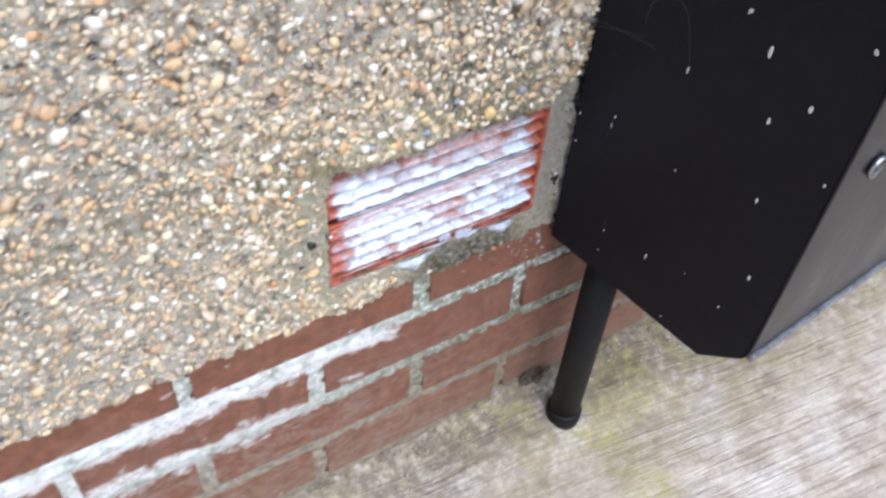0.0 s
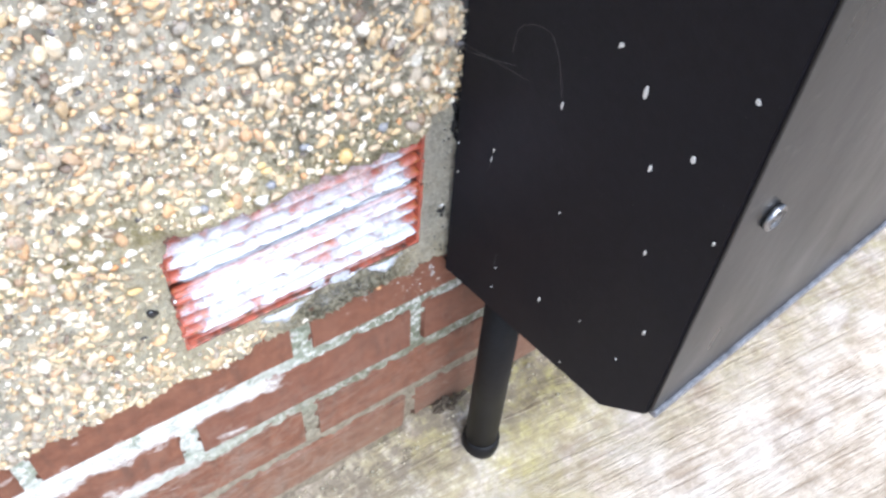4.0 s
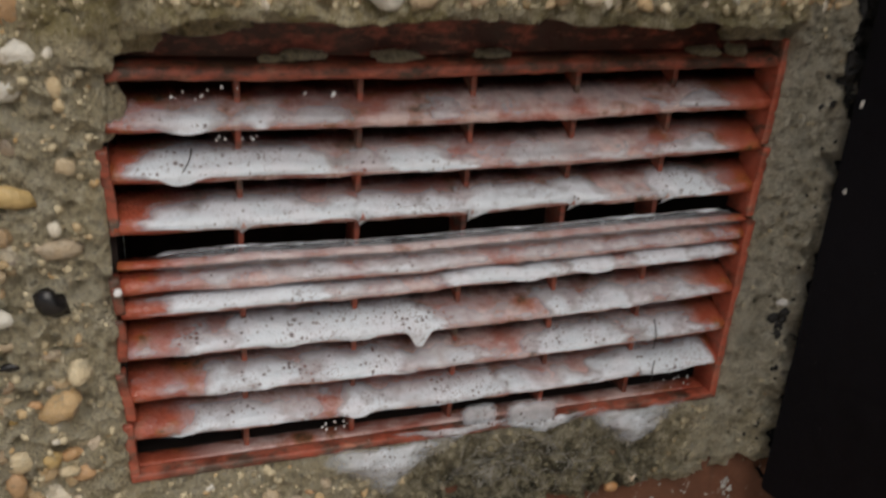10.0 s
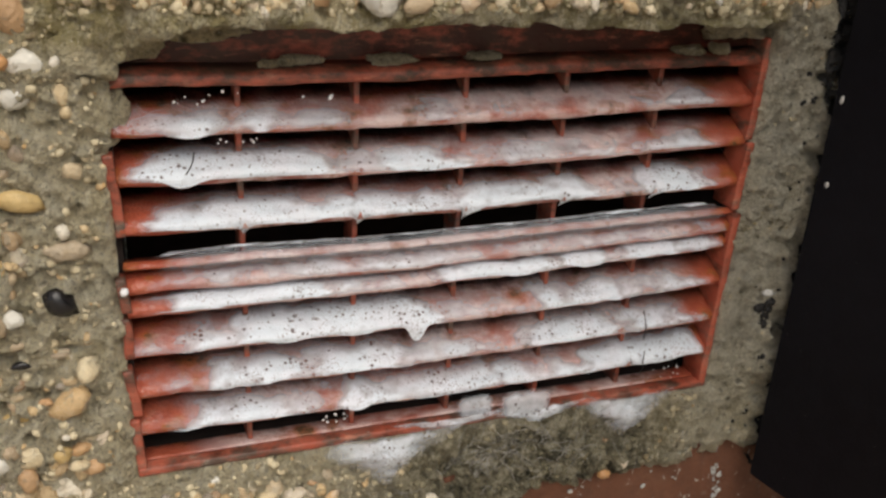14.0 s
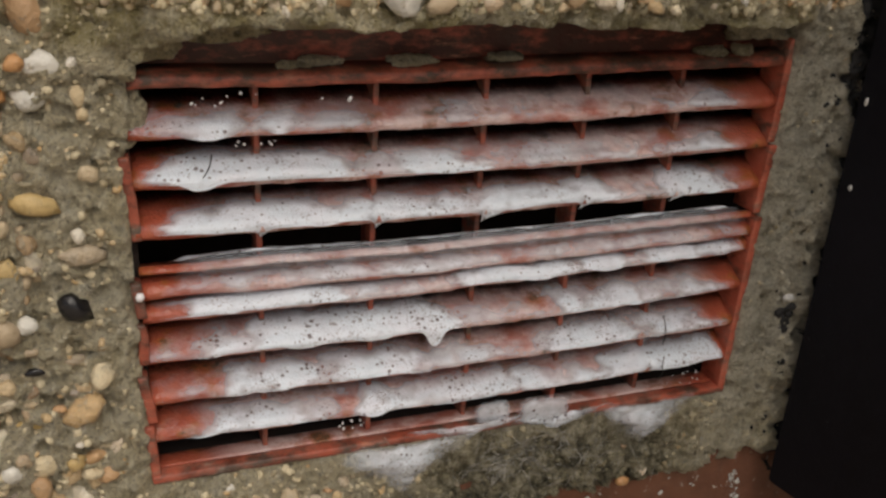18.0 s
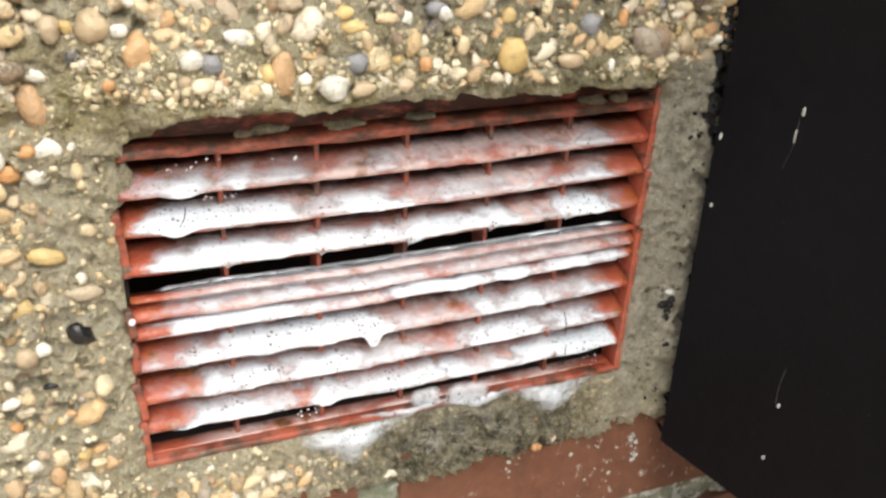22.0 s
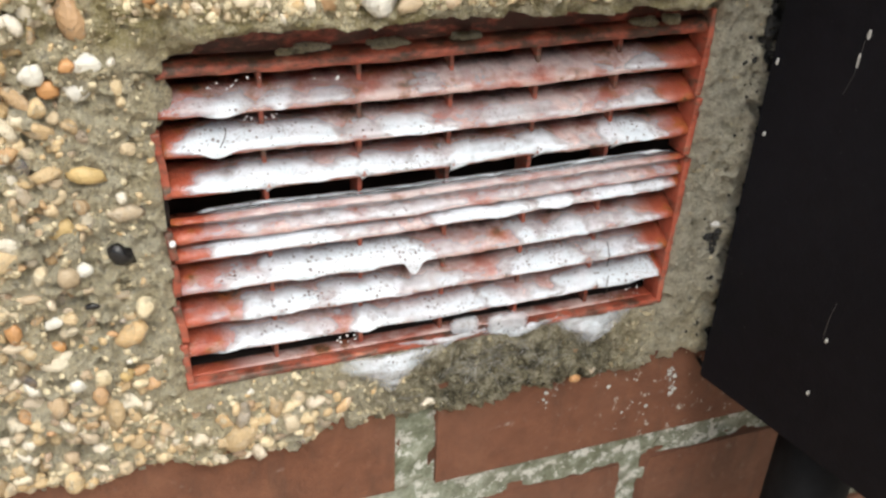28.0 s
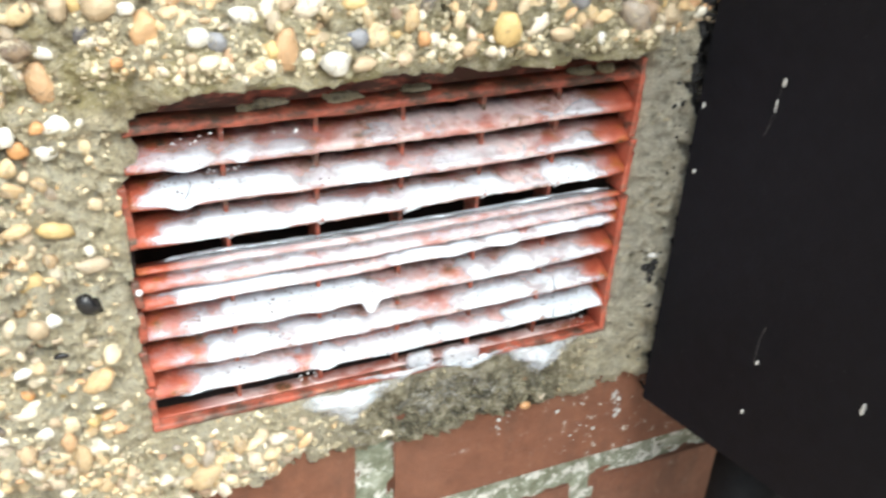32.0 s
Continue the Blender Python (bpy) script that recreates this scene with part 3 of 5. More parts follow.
for x0, x1, z0, z1 in ((-3.0, -0.0905, 0.0, 2.6), (0.1175, 3.0, 0.0, 2.6), (-0.0905, 0.1175, 0.0, 0.3345), (-0.0905, 0.1175, 0.4805, 2.6)):
    part("wall_backing", block(x0, x1, 0.022, 0.26, z0, z1), MORTAR, wall)


def lower_edge(x):
    """The ragged lower edge of the render."""
    return 0.3015 + 0.010 * (fbm(x * 22, x * 0 + 3.0, 3, 5) - 0.5) + 0.002 * (fbm(x * 90, x * 0 + 8, 2, 9) - 0.5) - 0.007 * step(-0.03, -0.06, x) * step(-0.10, -0.075, x)


def render_depth(x, z):
    """How far the render stands out from y = 0 (towards the camera)."""
    gx, gz = in_grille(x, z)
    coarse, grain = 0.0095 * (fbm(x * 75, z * 75, 3, 1) - 0.5), 0.0062 * (fbm(x * 270, z * 270, 4, 4) - 0.5)
    d = 0.0075 + 0.005 * (fbm(x * 12, z * 12, 3, 2) - 0.5)
    # a smooth trowelled collar round the grille
    out = np.maximum(np.maximum(VX0 - gx, gx - VX1), np.maximum(VZ0 - gz, gz - 0.4690))
    collar = step(0.040, 0.010, out)
    d = d * (1 - collar) + 0.0042 * collar + coarse * (1 - 0.6 * collar) + grain
    # the thick ragged lip over the grille
    d = d + 0.016 * step(0.456, 0.472, gz) * step(0.050, 0.006, gz - 0.468) * step(VX0 - 0.012, VX0 + 0.03, gx) * step(VX1 + 0.012, VX1 - 0.02, gx)
    d = d + 0.006 * step(0.462, 0.472, gz) * step(0.030, 0.006, gz - 0.468) * (fbm(x * 130, z * 130, 3, 47) - 0.5)
    # rounded into the opening and at the lower edge
    side = np.maximum(np.maximum(VX0 - gx, gx - VX1), VZ0 - gz)
    d = d - 0.004 * step(0.004, -0.003, side) * step(0.468, 0.456, gz) * (1 - step(0.434, 0.442, gz) * step(0.0, -0.05, gx)) - 0.006 * step(0.007, 0.0, z - lower_edge(x))
    # crumbled cement under the grille
    worn = step(0.294, 0.302, z) * step(0.337, 0.328, z) * step(-0.03, 0.01, x) * step(0.112, 0.08, x)
    d = d + worn * (0.0065 * (fbm(x * 120, z * 160, 4, 61) - 0.4) - 0.002 * step(0.52, 0.62, fbm(x * 60, z * 90, 3, 62)))
    # pock marks where stones have dropped out
    pock = step(0.60, 0.68, fbm(x * 170, z * 170, 2, 40)) * (1 - 0.65 * collar)
    return d - 0.0050 * pock - 0.0022 * np.abs(fbm(x * 480, z * 480, 2, 44) - 0.5) * 2


def opening_top(x):
    """The ragged edge of the thick render lip over the grille."""
    return 0.4718 + 0.005 * (fbm(x * 60, x * 0 + 1, 3, 12) - 0.5) - 0.008 * step(VX0 + 0.026, VX0 + 0.002, x)


def render_sheet():
    xs = np.concatenate([np.linspace(-3.0, -0.6, 40), np.linspace(-0.59, -0.20, 150), np.linspace(-0.198, VX0, 160), np.linspace(VX0, VX1, 260)[1:], np.linspace(VX1, 0.165, 60)[1:],
                         np.linspace(0.17, 0.7, 70), np.linspace(0.75, 3, 30)])
    # rows from the lower edge to the sill, over the opening, and from the lip upwards
    r1, r2, r3 = np.linspace(0, 1, 41), np.linspace(0, 1, 161)[1:], np.concatenate([np.arange(0.0008, 0.06, 0.0008), np.linspace(0.062, 0.33, 110), np.linspace(0.34, 2.1, 50)])
    low, top = lower_edge(xs)[:, None], opening_top(xs)[:, None]
    gz = np.concatenate([low + (VZ0 - low) * r1, VZ0 + (top - VZ0) * r2, top + r3], 1)
    n, m = gz.shape
    gx = np.repeat(xs[:, None], m, 1)
    fray = 0.0016 * (fbm(gx * 150, gz * 150, 3, 3) - 0.5)
    gx = gx + fray * step(0.05, 0.0, np.abs(gx - 0.013) - 0.1)
    # a lump of cement laps over the upper corner of the grille
    gx = gx + (0.0018 * step(0.434, 0.449, gz) * step(0.50, 0.475, gz)) * step(0.030, 0.0, np.abs(gx - VX0))
    gy = -render_depth(gx, gz)
    verts = np.stack([gx, gy, gz], -1).reshape(-1, 3)
    idx = np.arange(n * m).reshape(n, m)
    q = np.stack([idx[:-1, :-1], idx[1:, :-1], idx[1:, 1:], idx[:-1, 1:]], -1)
    i0, i1 = int(np.argmin(np.abs(xs - VX0))), int(np.argmin(np.abs(xs - VX1)))
    j0, j1 = 40, 40 + 160
    keep = np.ones((n - 1, m - 1), bool)
    keep[i0:i1, j0:j1] = False
    quads, extra, base = [q[keep]], [], n * m
    # the underside of the lower edge and the reveals of the opening turn back into the wall
    foot = np.stack([xs, np.full(n, 0.024), gz[:, 0]], -1)
    extra.append(foot)
    f = base + np.arange(n)
    quads.append(np.stack([f[:-1], f[1:], idx[1:, 0], idx[:-1, 0]], -1))
    base += n
    ring = np.concatenate([idx[i0:i1, j0], idx[i1, j0:j1], idx[i1:i0:-1, j1], idx[i0, j1:j0:-1]])
    mid, deep = verts[ring].copy(), verts[ring].copy()
    mid[:, 1], deep[:, 1] = mid[:, 1] * 0.3, 0.034
    extra += [mid, deep]
    c = len(ring)
    a, nxt = np.arange(c), (np.arange(c) + 1) % c
    quads.append(np.stack([ring[a], ring[nxt], base + nxt, base + a], -1))
    quads.append(np.stack([base + a, base + nxt, base + c + nxt, base + c + a], -1))
    return big_mesh("render_coat", np.concatenate([verts, *extra]), np.concatenate(quads), CEMENT)


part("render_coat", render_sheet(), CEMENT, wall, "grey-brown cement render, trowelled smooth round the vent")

# mortar between the bricks, a little behind their faces
def mortar_bed():
    xs, zs = np.concatenate([np.linspace(-3, -0.5, 30), np.arange(-0.49, 0.45, 0.0018), np.linspace(0.46, 3, 30)]), np.arange(-0.02, 0.33, 0.0018)
    gx, gz = np.meshgrid(xs, zs, indexing="ij")
    wide = 0.017 + 0.010 * step(-0.04, -0.12, gx) * fbm(gx * 20, gz * 8, 3, 23)
    bed = np.maximum(step(wide, 0.004, np.abs(gz - 0.2455)), 0.9 * step(wide, 0.004, np.abs(gz - 0.1735)))
    smear = step(0.42, 0.66, fbm(gx * 26, gz * 60, 4, 21) * (0.55 + 0.55 * bed)) * step(0.0, -0.09, gx) * bed
    joint = step(0.40, 0.70, fbm(gx * 55, gz * 75, 3, 26))
    gy = np.maximum(0.0030 + 0.0055 * (1 - 0.6 * smear) * (0.5 - fbm(gx * 110, gz * 110, 4, 20)) - 0.0016 * joint, 0.0010) - 0.0034 * smear
    n, m = gx.shape
    idx = np.arange(n * m).reshape(n, m)
    q = np.stack([idx[:-1, :-1], idx[1:, :-1], idx[1:, 1:], idx[:-1, 1:]], -1).reshape(-1, 4)
    return big_mesh("mortar", np.stack([gx, gy, gz], -1).reshape(-1, 3), q, MORTAR)


part("mortar", mortar_bed(), MORTAR, wall, "crumbling grey mortar with white lime bloom")

# ---- ground ----
def haunch(x, y):
    """How high the cement fillet round the pipe stands over the path."""
    return 0.024 * step(0.0, 0.15, x) * step(0.42, 0.26, x) * step(-0.115, -0.055, y)


def ground_sheet():
    far = np.array([0.7, 0.9, 1.3, 2, 3.5, 7, 15, 40, 120, 400])
    xs = np.concatenate([-far[::-1] - 0.2, np.arange(-0.6, 0.8, 0.006), far + 0.25])
    ys = np.concatenate([-far[::-1], np.arange(-0.62, 0.02, 0.006), far[:]])
    gx, gy = np.meshgrid(xs, ys, indexing="ij")
    near = step(1.2, 0.6, np.abs(gx)) * step(1.2, 0.6, np.abs(gy))
    gz = near * (0.006 * (fbm(gx * 14, gy * 14, 3, 31) - 0.5) + 0.003 * (fbm(gx * 80, gy * 80, 3, 33) - 0.5) + 0.030 * step(-0.050, 0.0, gy) ** 2 * fbm(gx * 30, gy * 30, 4, 35) + haunch(gx, gy) * (0.85 + 0.3 * fbm(gx * 45, gy * 45, 3, 37))) - 0.004
    n, m = gx.shape
    idx = np.arange(n * m).reshape(n, m)
    q = np.stack([idx[:-1, :-1], idx[1:, :-1], idx[1:, 1:], idx[:-1, 1:]], -1).reshape(-1, 4)
    return big_mesh("ground", np.stack([gx, gy, gz], -1).reshape(-1, 3), q, CONCRETE)


ground = part("ground", ground_sheet(), CONCRETE)
tagged(ground, "worn brushed concrete path with yellow moss along the wall", "ground", kind="structure")

# ---- the louvred vent grille ----
vent = thing("air_vent", "terracotta plastic louvred air vent covered in soap foam", "air vent")
GRILLE = Matrix.Translation(VC) @ pose(0, 0, 0, 0, -SKEW, 0)
vent.matrix_world = GRILLE
W, H, TOP = (VX1 - VX0) / 2, VC.z - VZ0, VZ1 - VC.z
# front edges of the louvres, from the top: height of their ends over the grille's middle, lean and sag
EDGES = [0.0529, 0.0394, 0.0258, 0.0116, 0.0014, -0.0058, -0.0124, -0.0261, -0.0400, -0.0534]
LEAN = [0.0134, 0.0149, 0.0084, 0.0072, 0.0064, 0.0098, 0.0156, 0.0091, 0.0061, -0.0020]
SAG = [0.0010, 0.0012, 0.0014, 0.0008, 0.0010, 0.0014, 0.0013, 0.0016, 0.0016, 0.0016]
DEEP = (0.0150, 0.0080)
SHAPES = {0: (0.0052, 0.0016), 4: (0.0070, -0.0018), 5: (0.0085, 0.0036), 6: (0.0080, 0.0030)}   # depth and rise of the shallow ones
LIPS = {4: 0.45}


def louvre_line(n, x):
    """Height of louvre n along x, warped as old plastic is."""
    return EDGES[n] + LEAN[n] * x - SAG[n] * (1 - (x / W) ** 2) + 0.0008 * (vnoise(x * 45, x * 0 + n * 3.7, 3) - 0.5)


def louvre(n, depth, rise, thick=0.0016, lip=1.0):
    """A sloping slat with a turned-down front lip, drawn out along x in many steps so that it can sag."""
    prof = [(-0.0008, 0.0), (-0.0011, 0.0010 * lip), (-0.0010, 0.0022 * lip), (-0.0003, 0.0031 * lip), (0.0010, 0.0037 * lip), (depth, rise + 0.0034 * lip), (depth, rise + 0.0034 * lip - thick), (0.0016, 0.0012 * lip), (0.0006, 0.0)]
    bm = bmesh.new()
    steps = 60
    rings = []
    right = 2 * W - 0.0024 - (0.0006 if 0 < n < 9 else 0.0)
    for i in range(steps + 1):
        x = -W + 0.0012 + right * i / steps
        z = float(louvre_line(n, np.array(x)))
        chew = 0.0005 * (float(vnoise(np.array(x * 260), np.array(n * 5.1), 6)) - 0.5)
        rings.append([bm.verts.new((x, y + chew, z + dz + (chew if dz < 0.001 else 0))) for y, dz in prof])
    k = len(prof)
    for a, b in zip(rings, rings[1:]):
        for j in range(k):
            bm.faces.new((a[j], b[j], b[(j + 1) % k], a[(j + 1) % k])).smooth = True
    bm.faces.new(rings[0][::-1])
    bm.faces.new(rings[-1])
    bmesh.ops.recalc_face_normals(bm, faces=bm.faces[:])
    return bm


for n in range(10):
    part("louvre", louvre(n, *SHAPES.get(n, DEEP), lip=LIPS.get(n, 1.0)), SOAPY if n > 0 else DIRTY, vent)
# side frames in short steps, one to a few louvres, each leaning inwards towards its foot
for s, wide, steps in ((-1, 0.0014, ((0.0340, 0.0105), (-0.0015, -0.0125), (-0.0140, -0.0270), (-0.0305, -0.0465), (-0.0475, -H))), (1, 0.0014, ((0.0625, 0.0285), (0.0275, 0.0035), (0.0020, -H)))):
    for k, (hi, lo) in enumerate(steps):
        bm = block(-wide, wide, -0.0016, 0.0040 if s < 0 else 0.0100, lo, hi, 0.0005)
        bmesh.ops.subdivide_edges(bm, edges=[e for e in bm.edges if abs(e.verts[0].co.z - e.verts[1].co.z) > 0.007], cuts=14)
        for v in bm.verts:
            f = (v.co.z - lo) / (hi - lo)
            v.co.x += s * (W - 0.0006 + 0.0012 * (f - 0.5)) + (0.0014 if s < 0 else 0.0004) * (vnoise(v.co.z * 130, s * 3.0, 8) - 0.5)
            v.co.y += (0.0020 if s < 0 else 0.0006) * (vnoise(v.co.z * 110, s * 5.0, 2) - 0.5) - 0.0006 * f
        part("side_frame", bm, FRAME if s < 0 else PLASTIC, vent)
part("top_frame", block(-W, W, 0.0075, 0.016, 0.0545, TOP, 0.0006), SHADED_RAIL, vent, "dirt-stained top rail, its colour darkened for the shadow of the render lip")
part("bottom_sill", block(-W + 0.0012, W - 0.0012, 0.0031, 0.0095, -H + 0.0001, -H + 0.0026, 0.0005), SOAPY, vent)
part("bottom_frame", block(-W, W, -0.0018, 0.0030, -H - 0.0004, -H + 0.0022, 0.0006), FRAME, vent)
for i in range(1, 6):
    x = -W + 0.001 + i * (2 * W - 0.002) / 6
    part("rib", block(x - 0.0008, x + 0.0008, 0.0052, 0.016, -H + 0.002, 0.0540, 0.0003), FRAME, vent)
part("duct", block(-W + 0.002, W - 0.002, 0.10, 0.12, -H, TOP), DUCT, vent, "empty duct behind the louvres, coloured near-black for its deep shade")
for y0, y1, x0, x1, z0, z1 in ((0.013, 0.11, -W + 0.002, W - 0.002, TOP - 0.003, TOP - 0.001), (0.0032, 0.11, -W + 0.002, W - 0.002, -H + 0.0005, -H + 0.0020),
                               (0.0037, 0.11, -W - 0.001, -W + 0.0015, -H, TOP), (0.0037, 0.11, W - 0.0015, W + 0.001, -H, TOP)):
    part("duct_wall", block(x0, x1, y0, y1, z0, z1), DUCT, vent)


# ---- soap foam ----
def with_body(me, values):
    layer = me.attributes.new("body", "FLOAT", "POINT")
    layer.data.foreach_set("value", np.clip(values, 0, 1).astype(np.float32).ravel())
    return me


def foam_on(n, heaps, drips, webs, thin, seed, depth, rise, back=0.0, lip=1.0):
    """A froth sheet along louvre n: heaped over the front lip, thinning to a film at the back and ends, with drips and webs to the ribs."""
    us = np.arange(-W + 0.002, W - 0.004, 0.0005)
    vs = np.concatenate([np.linspace(-0.40, 0.0, 10), np.linspace(0.05, 1.0, 20)])
    u, v = np.meshgrid(us, vs, indexing="ij")
    x0, x1 = min(q[0] for q in heaps), max(q[1] for q in heaps)
    slope = 0.006 * np.clip(v, -0.4, 1.0)
    amount = thin * step(x0 - 0.003, x0 + 0.010, u) * step(x1 + 0.002, x1 - 0.006, u + slope)
    reach, heap = 0.24 + amount * 0, amount
    warp = 0.016 * (fbm(u * 80, v * 2.6 + seed, 4, seed + 2) - 0.5)
    for x0, x1, a, far in heaps:
        w = step(x0 - 0.008, x0 + 0.006, u + warp - slope * (x0 < -0.07)) * step(x1 + 0.008, x1 - 0.006, u + warp + slope)
        amount = np.maximum(amount, a * w)
        heap = np.maximum(heap, a * step(x0 - 0.012, x0 + 0.008, u) * step(x1 + 0.012, x1 - 0.008, u))
        reach = reach + (0.63 * far - reach) * w
    patchy = fbm(u * 70, v * 1.8 + seed, 4, seed)
    reach = reach + 0.26 * (fbm(u * 75, u * 0 + seed, 3, seed + 3) - 0.5)
    mottle = 0.6 * fbm(u * 55, v * 1.3 + seed, 3, seed + 13) + 0.4 * fbm(u * 170, v * 3.2, 3, seed + 14)
    fade = step(reach + 0.34, reach - 0.34, v)
    body = amount * 1.45 * np.clip(0.60 + 2.6 * (mottle - 0.48) + 0.8 * (amount - 0.5), 0.0, 1.0) * fade
    body = body * (1 - back * step(0.42, 0.16, v)) + back * amount * step(0.3, 0.6, v) * step(1.1, 0.9, v)
    # the lip's lower half is washed thin but for the drips
    wet = 1 - 0.45 * step(-0.16, -0.36, v) * step(1.0, 0.5, amount)
    h = 0.0015 * np.clip(heap, 0, 1.3) ** 1.4 * (0.25 + 1.1 * patchy) * fade * step(-0.44, -0.18, v)
    h = h * (1 + back) + 0.0005 * (fbm(u * 230, v * 6, 2, seed + 6) - 0.5) * step(0.0, 0.4, body)
    t = np.clip(v, 0, 1)
    y, zz = 0.0008 + t * depth, 0.0035 * lip + t * rise
    fall = np.clip(-v / 0.40, 0, 1)
    drop = 0.0019 + 0.0010 * step(0.45, 0.8, fbm(u * 85, u * 0 + seed, 3, seed + 9)) * np.clip(amount * 1.3, 0, 1)
    inward = 0
    for x, long, wide in drips:
        bell = np.exp(-np.abs((u - x) / wide) ** 2.6)
        drop, wet = drop + long * bell, np.maximum(wet, bell)
        body = body + 0.5 * bell * step(0.15, -0.1, v)
    for x in webs:
        bell = np.exp(-np.abs(u - x) / 0.0013)
        drop, inward = drop + 0.0050 * bell, inward + 0.0062 * bell
        body, wet = body + 1.0 * bell * step(0.1, -0.1, v), np.maximum(wet, bell)
    y = y - 0.0036 * np.sqrt(fall) + inward * fall**1.5
    zz = zz - fall * drop
    y, zz = y - (0.58 * (1 - fall) + fall) * h, zz + 0.81 * (1 - fall) * h + louvre_line(n, u)
    zz = zz + back * 0.0020 * np.clip(amount * 1.3, 0, 1) * (0.3 + fbm(u * 60, u * 0 + seed, 3, seed + 8)) * step(0.25, 0.8, v)
    body = body * wet
    k, m = u.shape
    idx = np.arange(k * m).reshape(k, m)
    q = np.stack([idx[:-1, :-1], idx[1:, :-1], idx[1:, 1:], idx[:-1, 1:]], -1)
    bb = np.maximum.reduce([body[:-1, :-1], body[1:, :-1], body[1:, 1:], body[:-1, 1:]])
    me = big_mesh("soap_foam", np.stack([u, y - 0.0003, zz + 0.0003], -1).reshape(-1, 3), q[bb > 0.02], FOAM)
    return with_body(me, body)


RIBS = [-W + 0.001 + i * (2 * W - 0.002) / 6 for i in range(1, 6)]
# louvre, heaps of (from, to, amount, how far back), drips of (place, length, half width), webs, thin film, seed
FROTH = [(1, [(-0.095, -0.068, 0.48, 0.50), (-0.070, -0.034, 0.50, 0.30), (-0.015, -0.004, 0.50, 0.5), (-0.004, 0.048, 0.34, 0.42), (0.052, 0.060, 0.48, 0.4), (0.069, 0.082, 0.60, 0.35)],
          [(-0.080, 0.0017, 0.006), (-0.062, 0.0010, 0.003)], (), 0.30, 3),
         (2, [(-0.090, -0.046, 0.98, 0.50), (-0.040, -0.024, 0.45, 0.42), (-0.025, -0.005, 0.92, 0.20), (-0.006, 0.042, 0.50, 0.42), (0.041, 0.053, 0.80, 0.46), (0.052, 0.084, 0.66, 0.40)],
          [(-0.084, 0.0010, 0.004)], (), 0.34, 11),
         (3, [(-0.092, -0.046, 0.92, 0.42), (-0.046, -0.034, 0.80, 0.45), (-0.036, -0.004, 0.74, 0.36), (-0.004, 0.043, 0.84, 0.40), (0.042, 0.060, 0.48, 0.42), (0.059, 0.082, 1.05, 0.52), (0.082, 0.088, 0.70, 0.5), (0.0915, 0.0945, 0.55, 0.3)],
          [(-0.050, 0.0008, 0.004)], RIBS, 0.36, 19),
         (4, [(-0.088, 0.094, 1.35, 0.95)], [], (), 0.2, 27),
         (5, [(-0.093, -0.053, 0.50, 0.5), (-0.053, -0.036, 0.54, 0.5), (-0.036, -0.004, 0.62, 0.45), (-0.004, 0.027, 0.30, 0.4), (0.030, 0.048, 0.46, 0.45), (0.054, 0.078, 0.38, 0.4), (0.076, 0.095, 0.42, 0.6)], [], (), 0.40, 35),
         (6, [(-0.097, -0.090, 0.40, 0.4), (-0.091, -0.047, 1.0, 0.55), (-0.048, -0.007, 0.58, 0.42), (-0.008, 0.016, 0.95, 0.66), (0.019, 0.034, 0.72, 0.45), (0.036, 0.050, 1.0, 0.8), (0.052, 0.079, 0.92, 0.62), (0.078, 0.093, 0.62, 0.5)], [(0.020, 0.0010, 0.006), (0.045, 0.0012, 0.005)], (), 0.3, 43),
         (7, [(-0.096, -0.085, 0.42, 0.25), (-0.086, -0.069, 0.66, 0.42), (-0.070, -0.010, 1.10, 0.62), (-0.011, 0.028, 0.42, 0.38), (0.026, 0.048, 0.88, 0.55), (0.047, 0.060, 0.86, 0.45), (0.059, 0.088, 0.66, 0.40)],
          [(-0.0560, 0.0012, 0.005), (-0.0150, 0.0050, 0.0028)], (), 0.44, 51),
         (8, [(-0.094, -0.083, 0.45, 0.2), (-0.083, -0.054, 0.92, 0.42), (-0.048, -0.018, 0.84, 0.45), (-0.018, -0.010, 0.38, 0.3), (-0.010, 0.008, 0.58, 0.40), (0.008, 0.027, 0.36, 0.35), (0.026, 0.060, 0.92, 0.45), (0.059, 0.089, 0.80, 0.42)],
          [], (), 0.46, 59),
         (9, [(-0.096, -0.086, 0.38, 0.4), (-0.087, -0.056, 0.84, 0.45), (-0.057, -0.040, 0.50, 0.4), (-0.040, -0.028, 0.95, 0.5), (-0.030, 0.016, 0.66, 0.42), (0.015, 0.046, 0.76, 0.45), (0.049, 0.096, 1.10, 0.50)],
          [(-0.0335, 0.0010, 0.003), (0.080, 0.0010, 0.006)], RIBS[4:], 0.40, 67)]
for n, heaps, drips, webs, thin, seed in FROTH:
    ob = part("soap_foam", foam_on(n, heaps, drips, webs, thin, seed, *SHAPES.get(n, DEEP), 0.88 if n == 4 else 0.0, LIPS.get(n, 1.0)), FOAM)
    ob.matrix_world = GRILLE
    tagged(ob, "white bubbly soap foam lying along a vent louvre", "soap foam", "foam on the louvres", "stuff")


